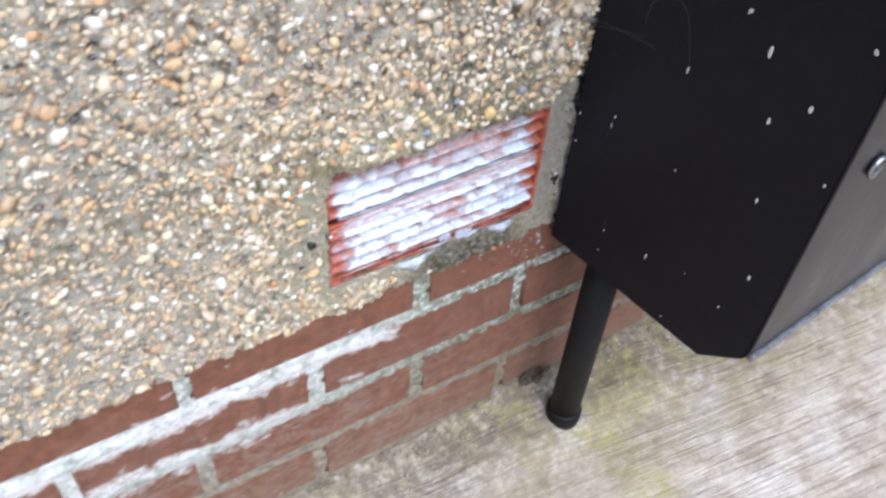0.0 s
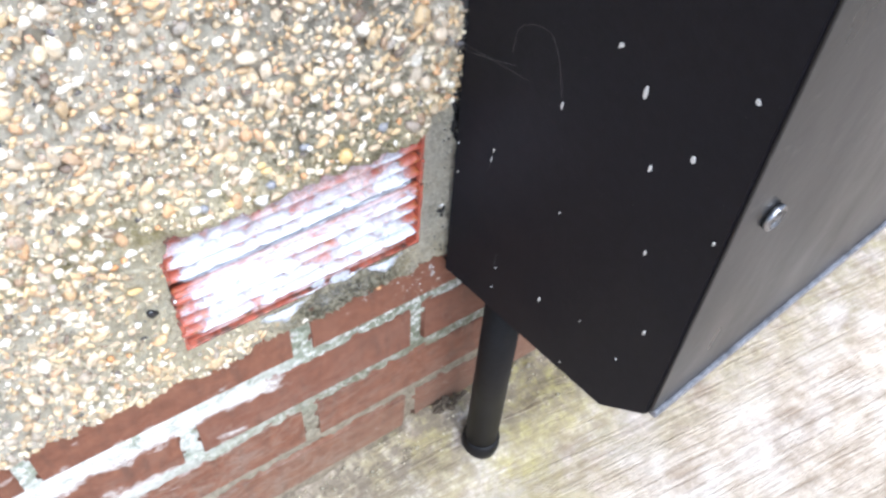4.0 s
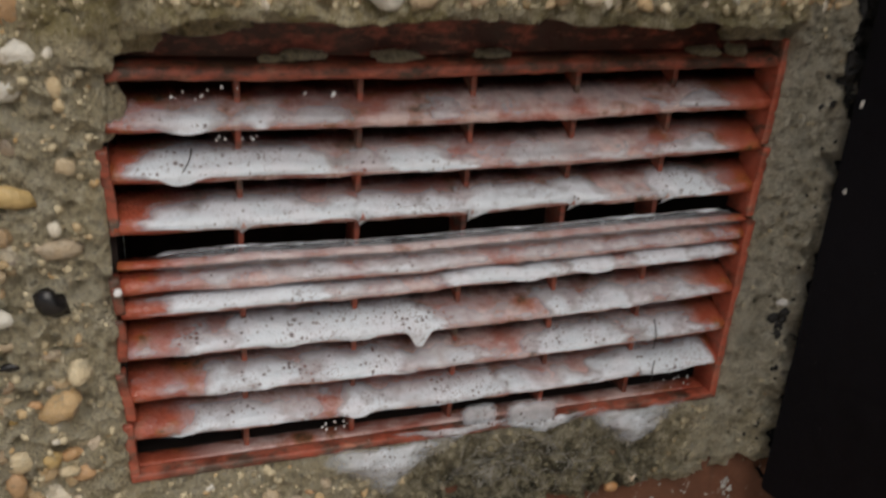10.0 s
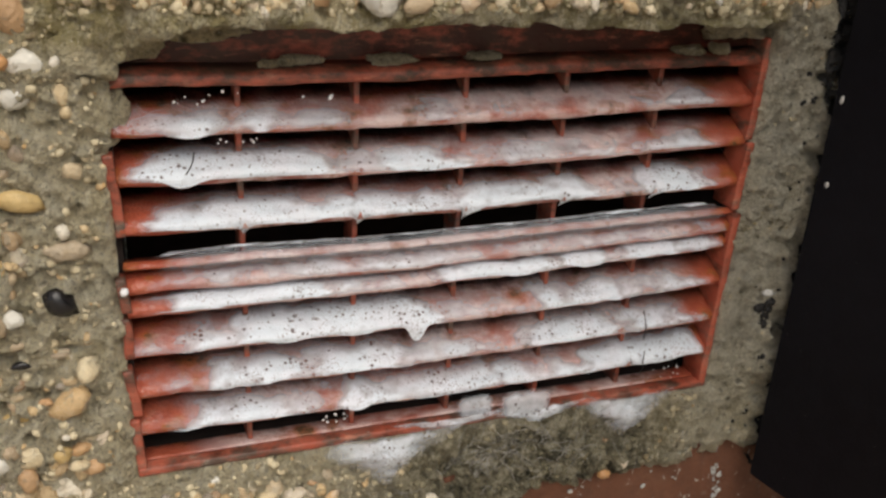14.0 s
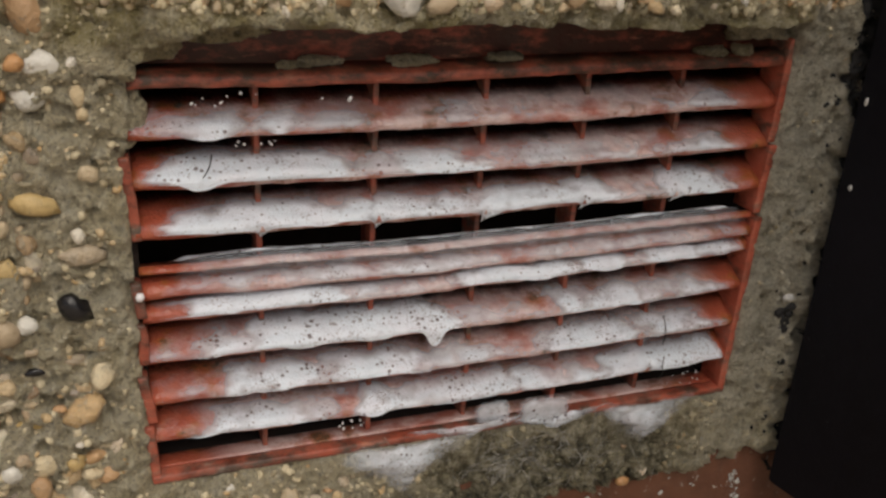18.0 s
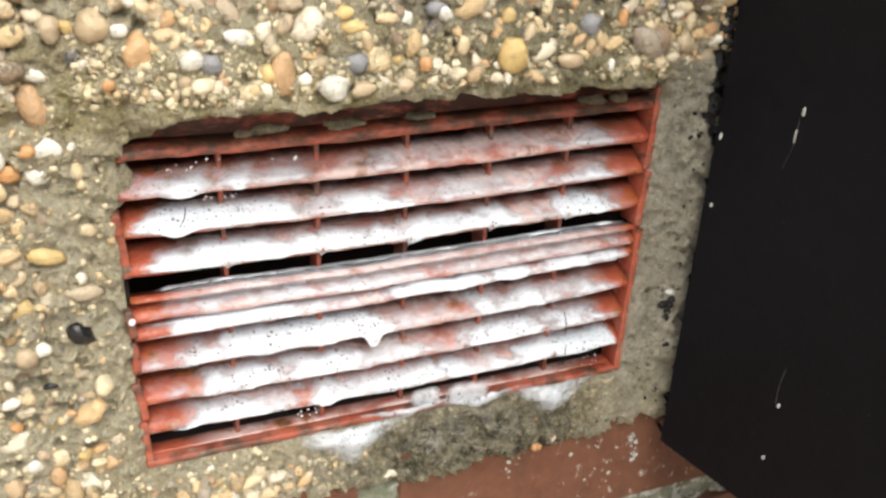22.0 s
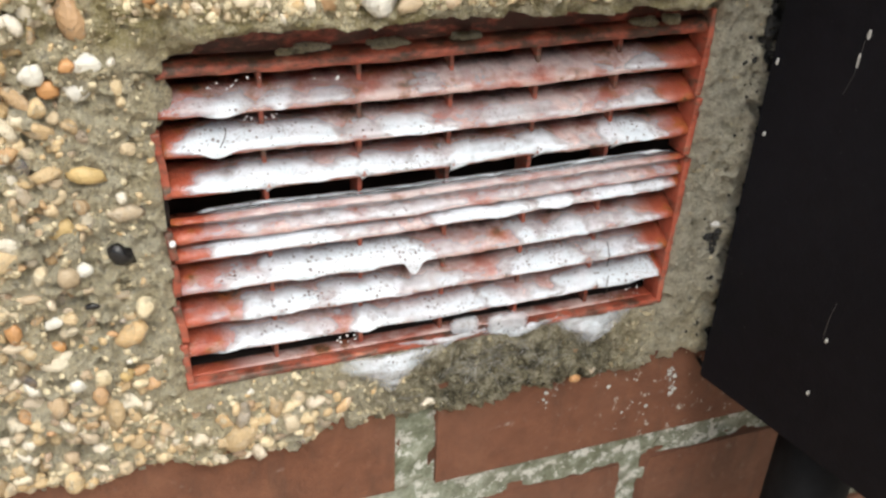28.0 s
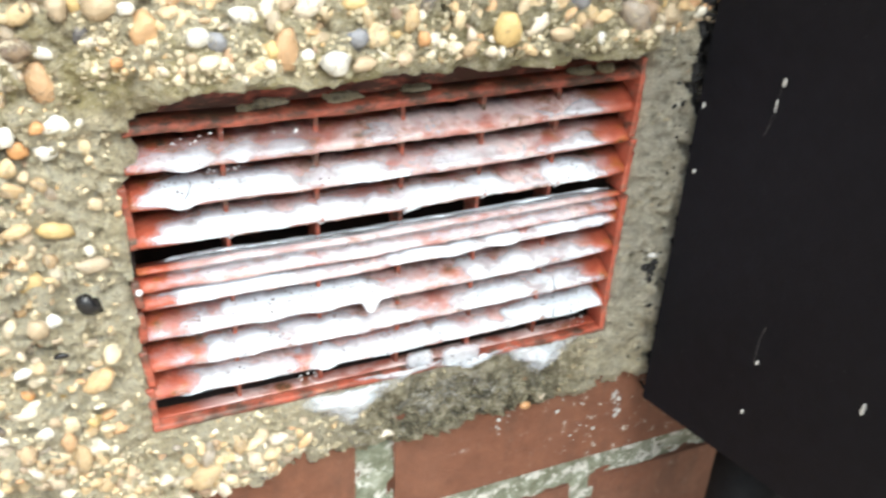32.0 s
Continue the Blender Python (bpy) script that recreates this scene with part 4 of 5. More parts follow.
def foam_blob(x, z, half, drop, bulge, seed, face=None):
    """A heap of froth that slid out of the grille and hangs on the wall in a ragged triangle."""
    n = 44
    a, c = np.meshgrid(np.linspace(-1.25, 1.25, n), np.linspace(-0.25, 1.25, n), indexing="ij")
    shape = 1 - np.abs(a) * (0.75 + 0.5 * c) - 0.75 * np.clip(c, 0, 2) ** 1.5 + 0.7 * (fbm(a * 2.2, c * 2.2, 4, seed) - 0.5)
    if face is not None:
        shape = 1.1 - np.abs(a) ** 3 - 0.8 * np.abs(2 * c - 1) ** 3 + 0.7 * (fbm(a * 2.2, c * 2.2, 4, seed) - 0.5)
    body = np.clip(shape * (0.95 if face is None else 0.8), 0, 0.80 if face is None else 0.62) * step(-0.25, -0.05, c)
    px, pz = x + a * half, z - c * drop
    depth = render_depth(px, pz) * 0.3 + 0.7 * float(render_depth(np.array(x), np.array(z - drop * 0.4)))
    if face is not None:
        depth = depth * 0 + face
    py = -depth - bulge * np.sqrt(np.clip(shape, 0, 1)) - 0.0006
    idx = np.arange(n * n).reshape(n, n)
    q = np.stack([idx[:-1, :-1], idx[1:, :-1], idx[1:, 1:], idx[:-1, 1:]], -1)
    bb = np.maximum.reduce([body[:-1, :-1], body[1:, :-1], body[1:, 1:], body[:-1, 1:]])
    ob = part("soap_foam", with_body(big_mesh("soap_foam", np.stack([px, py, pz], -1).reshape(-1, 3), q[bb > 0.02], FOAM), body), FOAM)
    tagged(ob, "white heap of soap foam sliding down the cement under the vent", "soap foam", "foam under the vent", "stuff")


foam_blob(-0.011, 0.3370, 0.019, 0.014, 0.004, 5)
foam_blob(0.079, 0.3375, 0.016, 0.013, 0.004, 17)
foam_blob(0.014, 0.3385, 0.018, 0.004, 0.0025, 29)
foam_blob(0.046, 0.3375, 0.018, 0.005, 0.0030, 47)
foam_blob(0.040, 0.3455, 0.010, 0.010, 0.0015, 41, 0.0012)
foam_blob(0.022, 0.3450, 0.007, 0.009, 0.0010, 53, -0.0010)

# ---- the black metal meter cupboard ----
BOX = pose(0.137, -0.010, 0, 0, 0, 6)
cupboard = thing("meter_cupboard", "black painted metal meter cupboard with chipped paint, fixed to the wall", "cupboard", BOX)
BZ, BD, BTOP, BW = 0.302, 0.220, 1.05, 0.46
part("body", extruded([(0, BZ - 0.006), (-0.1825, BZ + 0.009), (-0.2180, BZ + 0.044), (-BD, BZ + 0.090), (-BD, BTOP), (0, BTOP + 0.04)], 0, BW, 0.0015), BLACK, cupboard)
part("door", block(0.0012, BW - 0.001, -BD - 0.0016, -BD + 0.0006, BZ + 0.052, BTOP - 0.02, 0.0008), DOOR, cupboard, "greyed black door panel")
part("door_lip", block(0.004, BW - 0.001, -BD - 0.0046, -BD + 0.0030, BZ + 0.0425, BZ + 0.0512, 0.0026, 3), GREYRIM, cupboard, "worn grey bottom edge of the door")

# lock: a chrome-ringed cylinder in the door
lock = part("lock", lathe([(0.0085, 0.0), (0.0092, 0.002), (0.0090, 0.0040), (0.0072, 0.0050), (0.0066, 0.0020), (0.0048, 0.0018), (0.0044, 0.0030), (0.001, 0.0032)], 28), CHROME, cupboard, "small chrome-ringed lock")
lock.matrix_local = pose(0.037, -BD - 0.0016, 0.538, 90, 0, 0)
part("lock_core", lathe([(0.0064, 0.0019), (0.0064, 0.0027), (0.0058, 0.0031)], 24), TAR, lock, "dark lock core")
part("keyway", block(-0.0010, 0.0010, -0.0038, 0.0038, 0.0030, 0.0038, 0.0003), CHROME, lock)


def chip_mesh(w, h, seed):
    bm = bmesh.new()
    ring = [bm.verts.new((-0.0004, w * math.cos(a) * (0.8 + 0.5 * vnoise(a, seed, 2)), h * math.sin(a) * (0.8 + 0.5 * vnoise(a * 1.7, seed, 5)))) for a in [i * 0.6283 for i in range(10)]]
    low = [bm.verts.new((0.0006, v.co.y * 1.15, v.co.z * 1.15)) for v in ring]
    bm.faces.new(ring)
    for i in range(10):
        bm.faces.new((ring[i], low[i], low[(i + 1) % 10], ring[(i + 1) % 10]))
    bmesh.ops.recalc_face_normals(bm, faces=bm.faces[:])
    return bm


CHIPS = [(-0.1443, 0.5918, 0.0028, 0.009), (-0.1610, 0.5478, 0.0022, 0.005), (-0.1839, 0.5728, 0.003, 0.005), (-0.2044, 0.6282, 0.0018, 0.0025), (-0.1210, 0.6086, 0.0014, 0.004), (-0.0400, 0.4680, 0.0012, 0.003), (-0.1069, 0.4623, 0.0013, 0.002), (-0.1758, 0.4870, 0.0018, 0.0045), (-0.2132, 0.5312, 0.0018, 0.003), (-0.1061, 0.3645, 0.0015, 0.005), (-0.1944, 0.4227, 0.002, 0.005), (-0.1823, 0.3761, 0.0014, 0.002), (-0.0576, 0.3289, 0.0012, 0.0018), (-0.0586, 0.3548, 0.001, 0.0018), (-0.1451, 0.3803, 0.0008, 0.0015), (-0.0908, 0.5449, 0.0012, 0.006), (-0.1389, 0.3185, 0.001, 0.0015), (-0.0387, 0.4585, 0.0006, 0.005), (-0.0059, 0.4191, 0.0012, 0.002), (-0.0042, 0.4476, 0.001, 0.0025), (-0.2054, 0.6275, 0.0025, 0.003), (-0.1226, 0.6094, 0.0012, 0.003)]
for n, (y, z, w, h) in enumerate(CHIPS):
    chip = part("paint_chip", chip_mesh(w * 0.40, h * 0.45, n * 3.1), CHIP, cupboard, "pale chip in the paint" if n == 0 else "")
    chip.matrix_local = pose(-0.0003, y, z)

# ---- the pipe under the cupboard ----
pipe = thing("waste_pipe", "black plastic pipe running from the cupboard into the concrete", "pipe", pose(0.172, -0.056, 0))
part("tube", lathe([(0.0174, 0.012), (0.0174, 0.31)]), RUBBER, pipe)
part("collar", lathe([(0.0198, 0.008), (0.0206, 0.023), (0.0202, 0.032), (0.0177, 0.036)]), RUBBER, pipe, "flared foot collar")


# ---- bricks of the plinth ----
def brick_mesh(seed, length=0.2155, height=0.0625):
    bm = block(-length / 2, length / 2, 0, 0.10, -height / 2, height / 2)
    bmesh.ops.bevel(bm, geom=bm.edges[:], offset=0.003, segments=2, affect="EDGES")
    for v in bm.verts:
        v.co += 0.0012 * noise.noise_vector(v.co * 24 + Vector((seed * 9.1, 0, 0)))
    for f in bm.faces:
        f.smooth = f.calc_area() < 0.0012
    me = bpy.data.meshes.new("brick")
    bm.to_mesh(me)
    bm.free()
    me.materials.append(BRICK)
    return me


BRICKS = [brick_mesh(s) for s in range(5)]
dice = random.Random(4)
for course in range(4):
    zc = BED + 0.0375 - 0.075 * course
    shift = 0.1125 if course % 2 == 0 else 0.0
    for n in range(-8, 9):
        x = n * 0.225 + shift + (0.006 if course == 1 else 0.003)
        b = new("brick", BRICKS[dice.randrange(5)])
        b.parent = wall
        b.matrix_world = pose(x + dice.uniform(-0.002, 0.002), dice.uniform(-0.0006, 0.0006), zc + dice.uniform(-0.001, 0.001), dice.uniform(-0.15, 0.15), dice.uniform(-0.4, 0.4), dice.uniform(-0.15, 0.15))


# ---- pebbles of the dash ----
def stone(seed, cuts):
    bm = bmesh.new()
    bmesh.ops.create_icosphere(bm, subdivisions=cuts, radius=1.0)
    for v in bm.verts:
        p = v.co.copy()
        v.co = p * (1 + 0.42 * noise.noise(p * 0.9 + Vector((seed * 5.3, seed, 0))) + 0.22 * noise.noise(p * 2.1 + Vector((0, seed * 3.1, 0))))
    verts = np.array([v.co[:] for v in bm.verts])
    faces = np.array([[v.index for v in f.verts] for f in bm.faces])
    bm.free()
    return verts, faces


STONES = [stone(s, 2) for s in range(14)]
ROUGH_STONES = [stone(s, 1) for s in range(14)]


def scatter():
    """Places and sizes of pebbles, thick on the open wall and thinning towards the trowelled collar."""
    rs = np.random.RandomState(12)
    total = 150000
    xs, zs = rs.uniform(-0.62, 0.30, total), rs.uniform(0.285, 0.98, total)
    radii = (0.0023 + 0.0034 * rs.rand(total) ** 2.0) * np.where(np.arange(total) < 60000, 1.0, np.where(np.arange(total) < 110000, 0.68, 0.45)) * np.where(rs.rand(total) < 0.02, 1.35, 1.0)
    gx, gz = in_grille(xs, zs)
    out = np.maximum(np.maximum(VX0 - gx, gx - VX1), np.maximum(VZ0 - gz, gz - 0.4690))
    luck = rs.rand(total)
    ok = (zs > lower_edge(xs) + 0.002 + 1.1 * radii) & (out > 0.006 + radii) & ~((gx > VX1 - 0.005) & (gz < 0.475) & (gx < 0.2))
    bare = np.where(gx < VX0 + 0.01, np.where(gz < 0.345, 0.012, 0.030) + 0.02 * (vnoise(xs * 30, zs * 30, 5) - 0.5), np.where(gz > 0.45, 0.0055, 0.010))
    ok &= ~((out < bare) & (luck < 0.93)) & ~((zs < 0.335) & (xs > -0.03) & ((luck < 0.985) | (radii > 0.0030)))
    cell, grid, found = 0.009, {}, []
    for x, z, r in zip(xs[ok].tolist(), zs[ok].tolist(), radii[ok].tolist()):
        i, j = int(x // cell), int(z // cell)
        if any((px - x) ** 2 + (pz - z) ** 2 < (0.66 * (pr + r)) ** 2 for a in (i - 1, i, i + 1) for c in (j - 1, j, j + 1) for px, pz, pr in grid.get((a, c), ())):
            continue
        grid.setdefault((i, j), []).append((x, z, r))
        found.append((x, z, r))
    return found


def stone_pose(x, y, z, r, rs):
    """A flattened stone, pressed half into the render."""
    turn = Matrix.Rotation(rs.uniform(0, 6.28), 4, "Y") @ Matrix.Rotation(rs.uniform(-0.4, 0.4), 4, "X")
    return Matrix.Translation((x, y + r * rs.uniform(0.05, 0.45), z)) @ turn @ Matrix.Diagonal((r * rs.uniform(0.95, 1.6), r * rs.uniform(0.6, 0.95), r * rs.uniform(0.7, 1.05), 1))


rs = np.random.RandomState(5)
SHARED = []
for verts, faces in STONES:
    SHARED.append(mesh_from("pebble", verts, faces, PEBBLE))
field_v, field_f, count, singles = [], [], 0, 0
# the stones that stand out, by colour: place on the wall and half sizes
CREAM_SPOTS = [(-0.1048, 0.4838, 0.0052, 0.0030), (-0.1047, 0.4618, 0.0048, 0.0037), (-0.1198, 0.4597, 0.0039, 0.0033), (-0.1088, 0.4538, 0.0043, 0.0037), (-0.1155, 0.3949, 0.0033, 0.0030), (-0.1277, 0.3755, 0.0039, 0.0030), (-0.1238, 0.3515, 0.0030, 0.0028), (-0.0620, 0.4888, 0.0039, 0.0035), (-0.0811, 0.4967, 0.0030, 0.0023), (-0.0478, 0.4945, 0.0048, 0.0028), (-0.0289, 0.4808, 0.0028, 0.0028), (-0.0206, 0.4793, 0.0057, 0.0042), (0.0050, 0.4970, 0.0037, 0.0035), (0.0785, 0.4804, 0.0015, 0.0026), (0.0186, 0.4986, 0.0030, 0.0028), (-0.0659, 0.3306, 0.0017, 0.0016)]
TAN_SPOTS = [(-0.0879, 0.4984, 0.0057, 0.0056), (-0.0111, 0.4782, 0.0043, 0.0028), (-0.1204, 0.3941, 0.0037, 0.0035), (-0.1157, 0.3862, 0.0030, 0.0016), (-0.0647, 0.4825, 0.0026, 0.0023), (0.0633, 0.4827, 0.0054, 0.0028), (-0.1329, 0.3871, 0.0048, 0.0019), (-0.0994, 0.4974, 0.0039, 0.0042)]
OCHRE_SPOTS = [(-0.1103, 0.4270, 0.0065, 0.0035), (-0.1197, 0.4097, 0.0048, 0.0053), (-0.1168, 0.3631, 0.0052, 0.0026), (-0.0405, 0.4844, 0.0026, 0.0030), (-0.0121, 0.4964, 0.0048, 0.0026), (-0.0148, 0.5001, 0.0033, 0.0028), (0.0411, 0.4857, 0.0057, 0.0058), (0.0412, 0.4971, 0.0028, 0.0035), (0.1129, 0.4897, 0.0017, 0.0033), (-0.0948, 0.4982, 0.0022, 0.0028), (0.0014, 0.4858, 0.0033, 0.0035), (-0.1082, 0.3495, 0.0035, 0.0028)]
BROWN_SPOTS = [(-0.1067, 0.4738, 0.0054, 0.0077), (-0.0763, 0.4902, 0.0048, 0.0070), (-0.0360, 0.4841, 0.0043, 0.0070), (-0.1176, 0.3441, 0.0030, 0.0042), (-0.1001, 0.3434, 0.0035, 0.0028)]
ORANGE_SPOTS = [(-0.1099, 0.4627, 0.0024, 0.0023), (-0.1164, 0.4547, 0.0033, 0.0028), (-0.0853, 0.4815, 0.0022, 0.0019), (0.0093, 0.4848, 0.0026, 0.0028), (-0.1277, 0.3665, 0.0026, 0.0023), (-0.1392, 0.3757, 0.0028, 0.0042), (0.0831, 0.4962, 0.0022, 0.0033), (0.0734, 0.3063, 0.0028, 0.0021)]
GREY_SPOTS = [(-0.0571, 0.4876, 0.0037, 0.0033), (-0.0121, 0.4852, 0.0039, 0.0037), (0.0721, 0.4938, 0.0054, 0.0042), (0.0156, 0.5002, 0.0039, 0.0028)]
BLACK_SPOTS = [(-0.1039, 0.3972, 0.0050, 0.0049), (-0.1146, 0.3825, 0.0028, 0.0014)]
DYED = {"cream": ((0.8, 0.77, 0.69), CREAM_SPOTS), "tan": ((0.52, 0.4, 0.26), TAN_SPOTS), "ochre": ((0.66, 0.47, 0.2), OCHRE_SPOTS), "brown": ((0.56, 0.34, 0.17), BROWN_SPOTS), "orange": ((0.60, 0.30, 0.11), ORANGE_SPOTS), "grey": ((0.26, 0.26, 0.28), GREY_SPOTS), "black": ((0.014, 0.013, 0.014), BLACK_SPOTS)}
taken = []
for colour, (base, spots) in DYED.items():
    paint = dyed_pebble("pebble_" + colour, base)
    for n, (x, z, hx, hz) in enumerate(spots):
        verts, faces = STONES[(3 * n + len(colour)) % 14]
        verts = verts / np.abs(verts).max(0)
        y = -float(render_depth(np.array(x), np.array(z)))
        ob = part("pebble", mesh_from("pebble", verts, faces, paint), paint, wall, colour + " pebble" if colour in ("black", "orange") else "")
        ob.matrix_world = Matrix.Translation((x, y - (0.0022 if colour in ("orange", "black") else 0.0004), z)) @ Matrix.Diagonal((hx, min(hx, hz) * 0.8, hz, 1))
        taken.append((x, z, max(hx, hz) * (2.2 if colour == "black" else 1.0)))
places = [p for p in scatter() if all((p[0] - x) ** 2 + (p[1] - z) ** 2 > (0.75 * (p[2] + r)) ** 2 for x, z, r in taken)]
places.sort(key=lambda p: max(abs(p[0] - VC.x) * 0.8, abs(p[1] - 0.42)))
beds = -render_depth(np.array([p[0] for p in places]), np.array([p[1] for p in places]))
for n, ((x, z, r), y) in enumerate(zip(places, beds.tolist())):
    m = stone_pose(x, y, z, r, rs)
    pick = rs.randint(14)
    if singles < 300 and r > 0.0022:
        singles += 1
        ob = new("pebble", SHARED[pick])
        ob.parent = wall
        ob.matrix_world = m
        continue
    verts, faces = (STONES if n < 2400 else ROUGH_STONES)[pick]
    mat = np.array(m)
    field_v.append(verts @ mat[:3, :3].T + mat[:3, 3])
    field_f.append(faces + count)
    count += len(verts)
pebbles = part("pebble_dash", big_mesh("pebble_dash", np.concatenate(field_v), np.concatenate(field_f), PEBBLES), PEBBLES, wall, "cream, tan and brown pebbles bedded in render")
tagged(pebbles, kind="stuff")

# ---- coarse sand standing out of the cement ----
def sand_grains(total):
    r = np.random.RandomState(31)
    xs, zs = r.uniform(-0.20, 0.138, total), r.uniform(0.300, 0.545, total)
    xs[:350], zs[:350] = r.uniform(-0.035, 0.112, 350), r.uniform(0.303, 0.334, 350)   # thickest under the vent
    xs[350:2600], zs[350:2600] = r.uniform(-0.095, 0.118, 2250), 0.4735 + 0.022 * r.rand(2250) ** 1.5   # and crusting the lip over it
    size = np.where(xs > VX1 - 0.004, 0.5, 1.0) * (0.0004 + 0.0012 * r.rand(total) ** 3.0)
    out = np.maximum(np.maximum(VX0 - xs, xs - VX1), np.maximum(VZ0 - zs, zs - 0.4745))
    ok = (out > 0.0012) & (zs > lower_edge(xs) + 0.002) & (fbm(xs * 70, zs * 70, 3, 81) > 0.36) & ~((xs > VX1 - 0.004) & (zs < 0.49) & (r.rand(total) < 0.4))
    xs, zs, size = xs[ok], zs[ok], size[ok] * (0.7 + 0.9 * fbm(xs[ok] * 110, zs[ok] * 110, 2, 83))
    ys = -render_depth(xs, zs) + 0.40 * size
    vv, ff = [], []
    for n in range(14):
        verts, faces = ROUGH_STONES[n]
        mine = np.arange(len(xs)) % 14 == n
        c = np.stack([xs[mine], ys[mine], zs[mine]], -1)
        a = r.uniform(0, 6.28, len(c))
        wide = r.uniform(0.85, 1.2, len(c))
        p = verts[None] * size[mine][:, None, None] * np.stack([wide, np.full(len(c), 0.75), 1 / wide], -1)[:, None, :]
        q = np.stack([p[..., 0] * np.cos(a)[:, None] + p[..., 2] * np.sin(a)[:, None], p[..., 1], p[..., 2] * np.cos(a)[:, None] - p[..., 0] * np.sin(a)[:, None]], -1) + c[:, None, :]
        start = sum(len(v) for v in vv)
        vv.append(q.reshape(-1, 3))
        ff.append((faces[None] + start + len(verts) * np.arange(len(c))[:, None, None]).reshape(-1, 3))
    return big_mesh("sand_grains", np.concatenate(vv), np.concatenate(ff), GRIT)


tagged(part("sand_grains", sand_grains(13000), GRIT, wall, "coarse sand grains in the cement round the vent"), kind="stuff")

# ---- cement slopped over the corners of the grille and crumbs of it along the top louvre ----
def scrap(x, y, z, hx, hy, hz, seed):
    """A flat, ragged dab of cement."""
    bm = bmesh.new()
    bmesh.ops.create_icosphere(bm, subdivisions=4, radius=1.0)
    for v in bm.verts:
        p = v.co.copy()
        r = 1 + 0.45 * noise.noise(p * 1.3 + Vector((seed * 4.1, 0, seed))) + 0.16 * noise.noise(p * 4 + Vector((0, seed * 2.3, 0)))
        q = Vector((math.copysign(abs(p.x) ** 0.7, p.x), math.copysign(abs(p.y) ** 0.6, p.y), math.copysign(abs(p.z) ** 0.7, p.z))) * r
        v.co = Vector((q.x * hx, q.y * hy, q.z * hz)) + 0.0006 * noise.noise_vector(p * 9 + Vector((seed, 0, 0)))
    for f in bm.faces:
        f.smooth = True
    ob = part("cement_scrap", bm, CEMENT, wall)
    ob.matrix_world = Matrix.Translation((x, y, z))


for place in ((-0.0862, 0.0030, 0.4475, 0.0038, 0.0035, 0.0075, 1), (-0.0900, -0.0010, 0.4640, 0.0085, 0.0050, 0.0065, 2), (-0.0790, 0.0030, 0.4655, 0.0075, 0.0040, 0.0040, 3), (-0.0620, 0.0060, 0.4690, 0.0110, 0.0040, 0.0035, 4),
              (0.1030, 0.0030, 0.4690, 0.0120, 0.0050, 0.0042, 5), (0.0868, 0.0020, 0.4612, 0.0050, 0.0022, 0.0014, 6), (0.0985, 0.0016, 0.4615, 0.0034, 0.0022, 0.0018, 7), (0.0170, 0.0032, 0.4604, 0.0058, 0.0020, 0.0011, 8),
              (-0.0108, 0.0026, 0.4600, 0.0062, 0.0022, 0.0014, 9), (-0.0366, 0.0036, 0.4598, 0.0062, 0.0020, 0.0012, 10), (-0.0452, 0.0030, 0.4590, 0.0028, 0.0018, 0.0010, 11)):
    scrap(*place)

# ---- black sealant spots down the cement beside the cupboard ----
def lumps(name, spots, material, label, category, stones, flat=0.5):
    """Many small lumps as one mesh."""
    vv, ff, total = [], [], 0
    r = np.random.RandomState(len(spots))
    for x, y, z, s in spots:
        verts, faces = stones[r.randint(len(stones))]
        turn = np.array(Matrix.Rotation(r.uniform(0, 6.28), 3, "Y"))
        vv.append((verts * (s * r.uniform(0.7, 1.4), s * flat, s * r.uniform(0.7, 1.4))) @ turn.T + (x, y, z))
        ff.append(faces + total)
        total += len(verts)
    ob = part(name, big_mesh(name, np.concatenate(vv), np.concatenate(ff), material), material)
    return tagged(ob, label, category, kind="stuff")


def sealant_strip():
    """A ragged bead of black sealant between the cement and the cupboard, wider higher up, running in behind the cupboard's edge."""
    gx, gz = np.meshgrid(np.linspace(0.122, 0.160, 76), np.arange(0.296, 0.90, 0.0008), indexing="ij")
    edge = 0.1424 - 0.0072 * step(0.425, 0.46, gz) + 0.0050 * (fbm(gz * 60, gz * 0 + 2, 4, 71) - 0.5) + 0.003 * (fbm(gx * 300, gz * 260, 3, 73) - 0.5)
    over = gx - edge
    gy = -render_depth(gx, gz) - 0.0003 - 0.0010 * step(-0.001, 0.006, over) - 0.0006 * fbm(gx * 400, gz * 400, 3, 75)
    idx = np.arange(gx.size).reshape(gx.shape)
    q = np.stack([idx[:-1, :-1], idx[1:, :-1], idx[1:, 1:], idx[:-1, 1:]], -1)
    bare = (fbm(gx * 300, gz * 300, 3, 77) > 0.66) & (over < 0.004)
    keep = (over[:-1, :-1] > -0.0002) & ~bare[:-1, :-1]
    return big_mesh("sealant", np.stack([gx, gy, gz], -1).reshape(-1, 3), q[keep], TAR)


tagged(part("sealant", sealant_strip(), TAR), "ragged black sealant bead between the cement and the cupboard", "sealant", kind="stuff")
r = np.random.RandomState(3)
spots = []
for n in range(90):
    z = r.uniform(0.302, 0.60)
    x = 0.1374 - abs(r.normal(0, 0.0024)) - (0.004 * r.rand() if r.rand() < 0.15 else 0)
    spots.append((x, -float(render_depth(np.array(x), np.array(z))) + 0.0003, z, r.uniform(0.0004, 0.0013)))
for n in range(14):
    x, z = 0.1335 + r.normal(0, 0.0012), 0.367 + r.normal(0, 0.0028)
    spots.append((x, -float(render_depth(np.array(x), np.array(z))) + 0.0002, z, r.uniform(0.0012, 0.0024)))
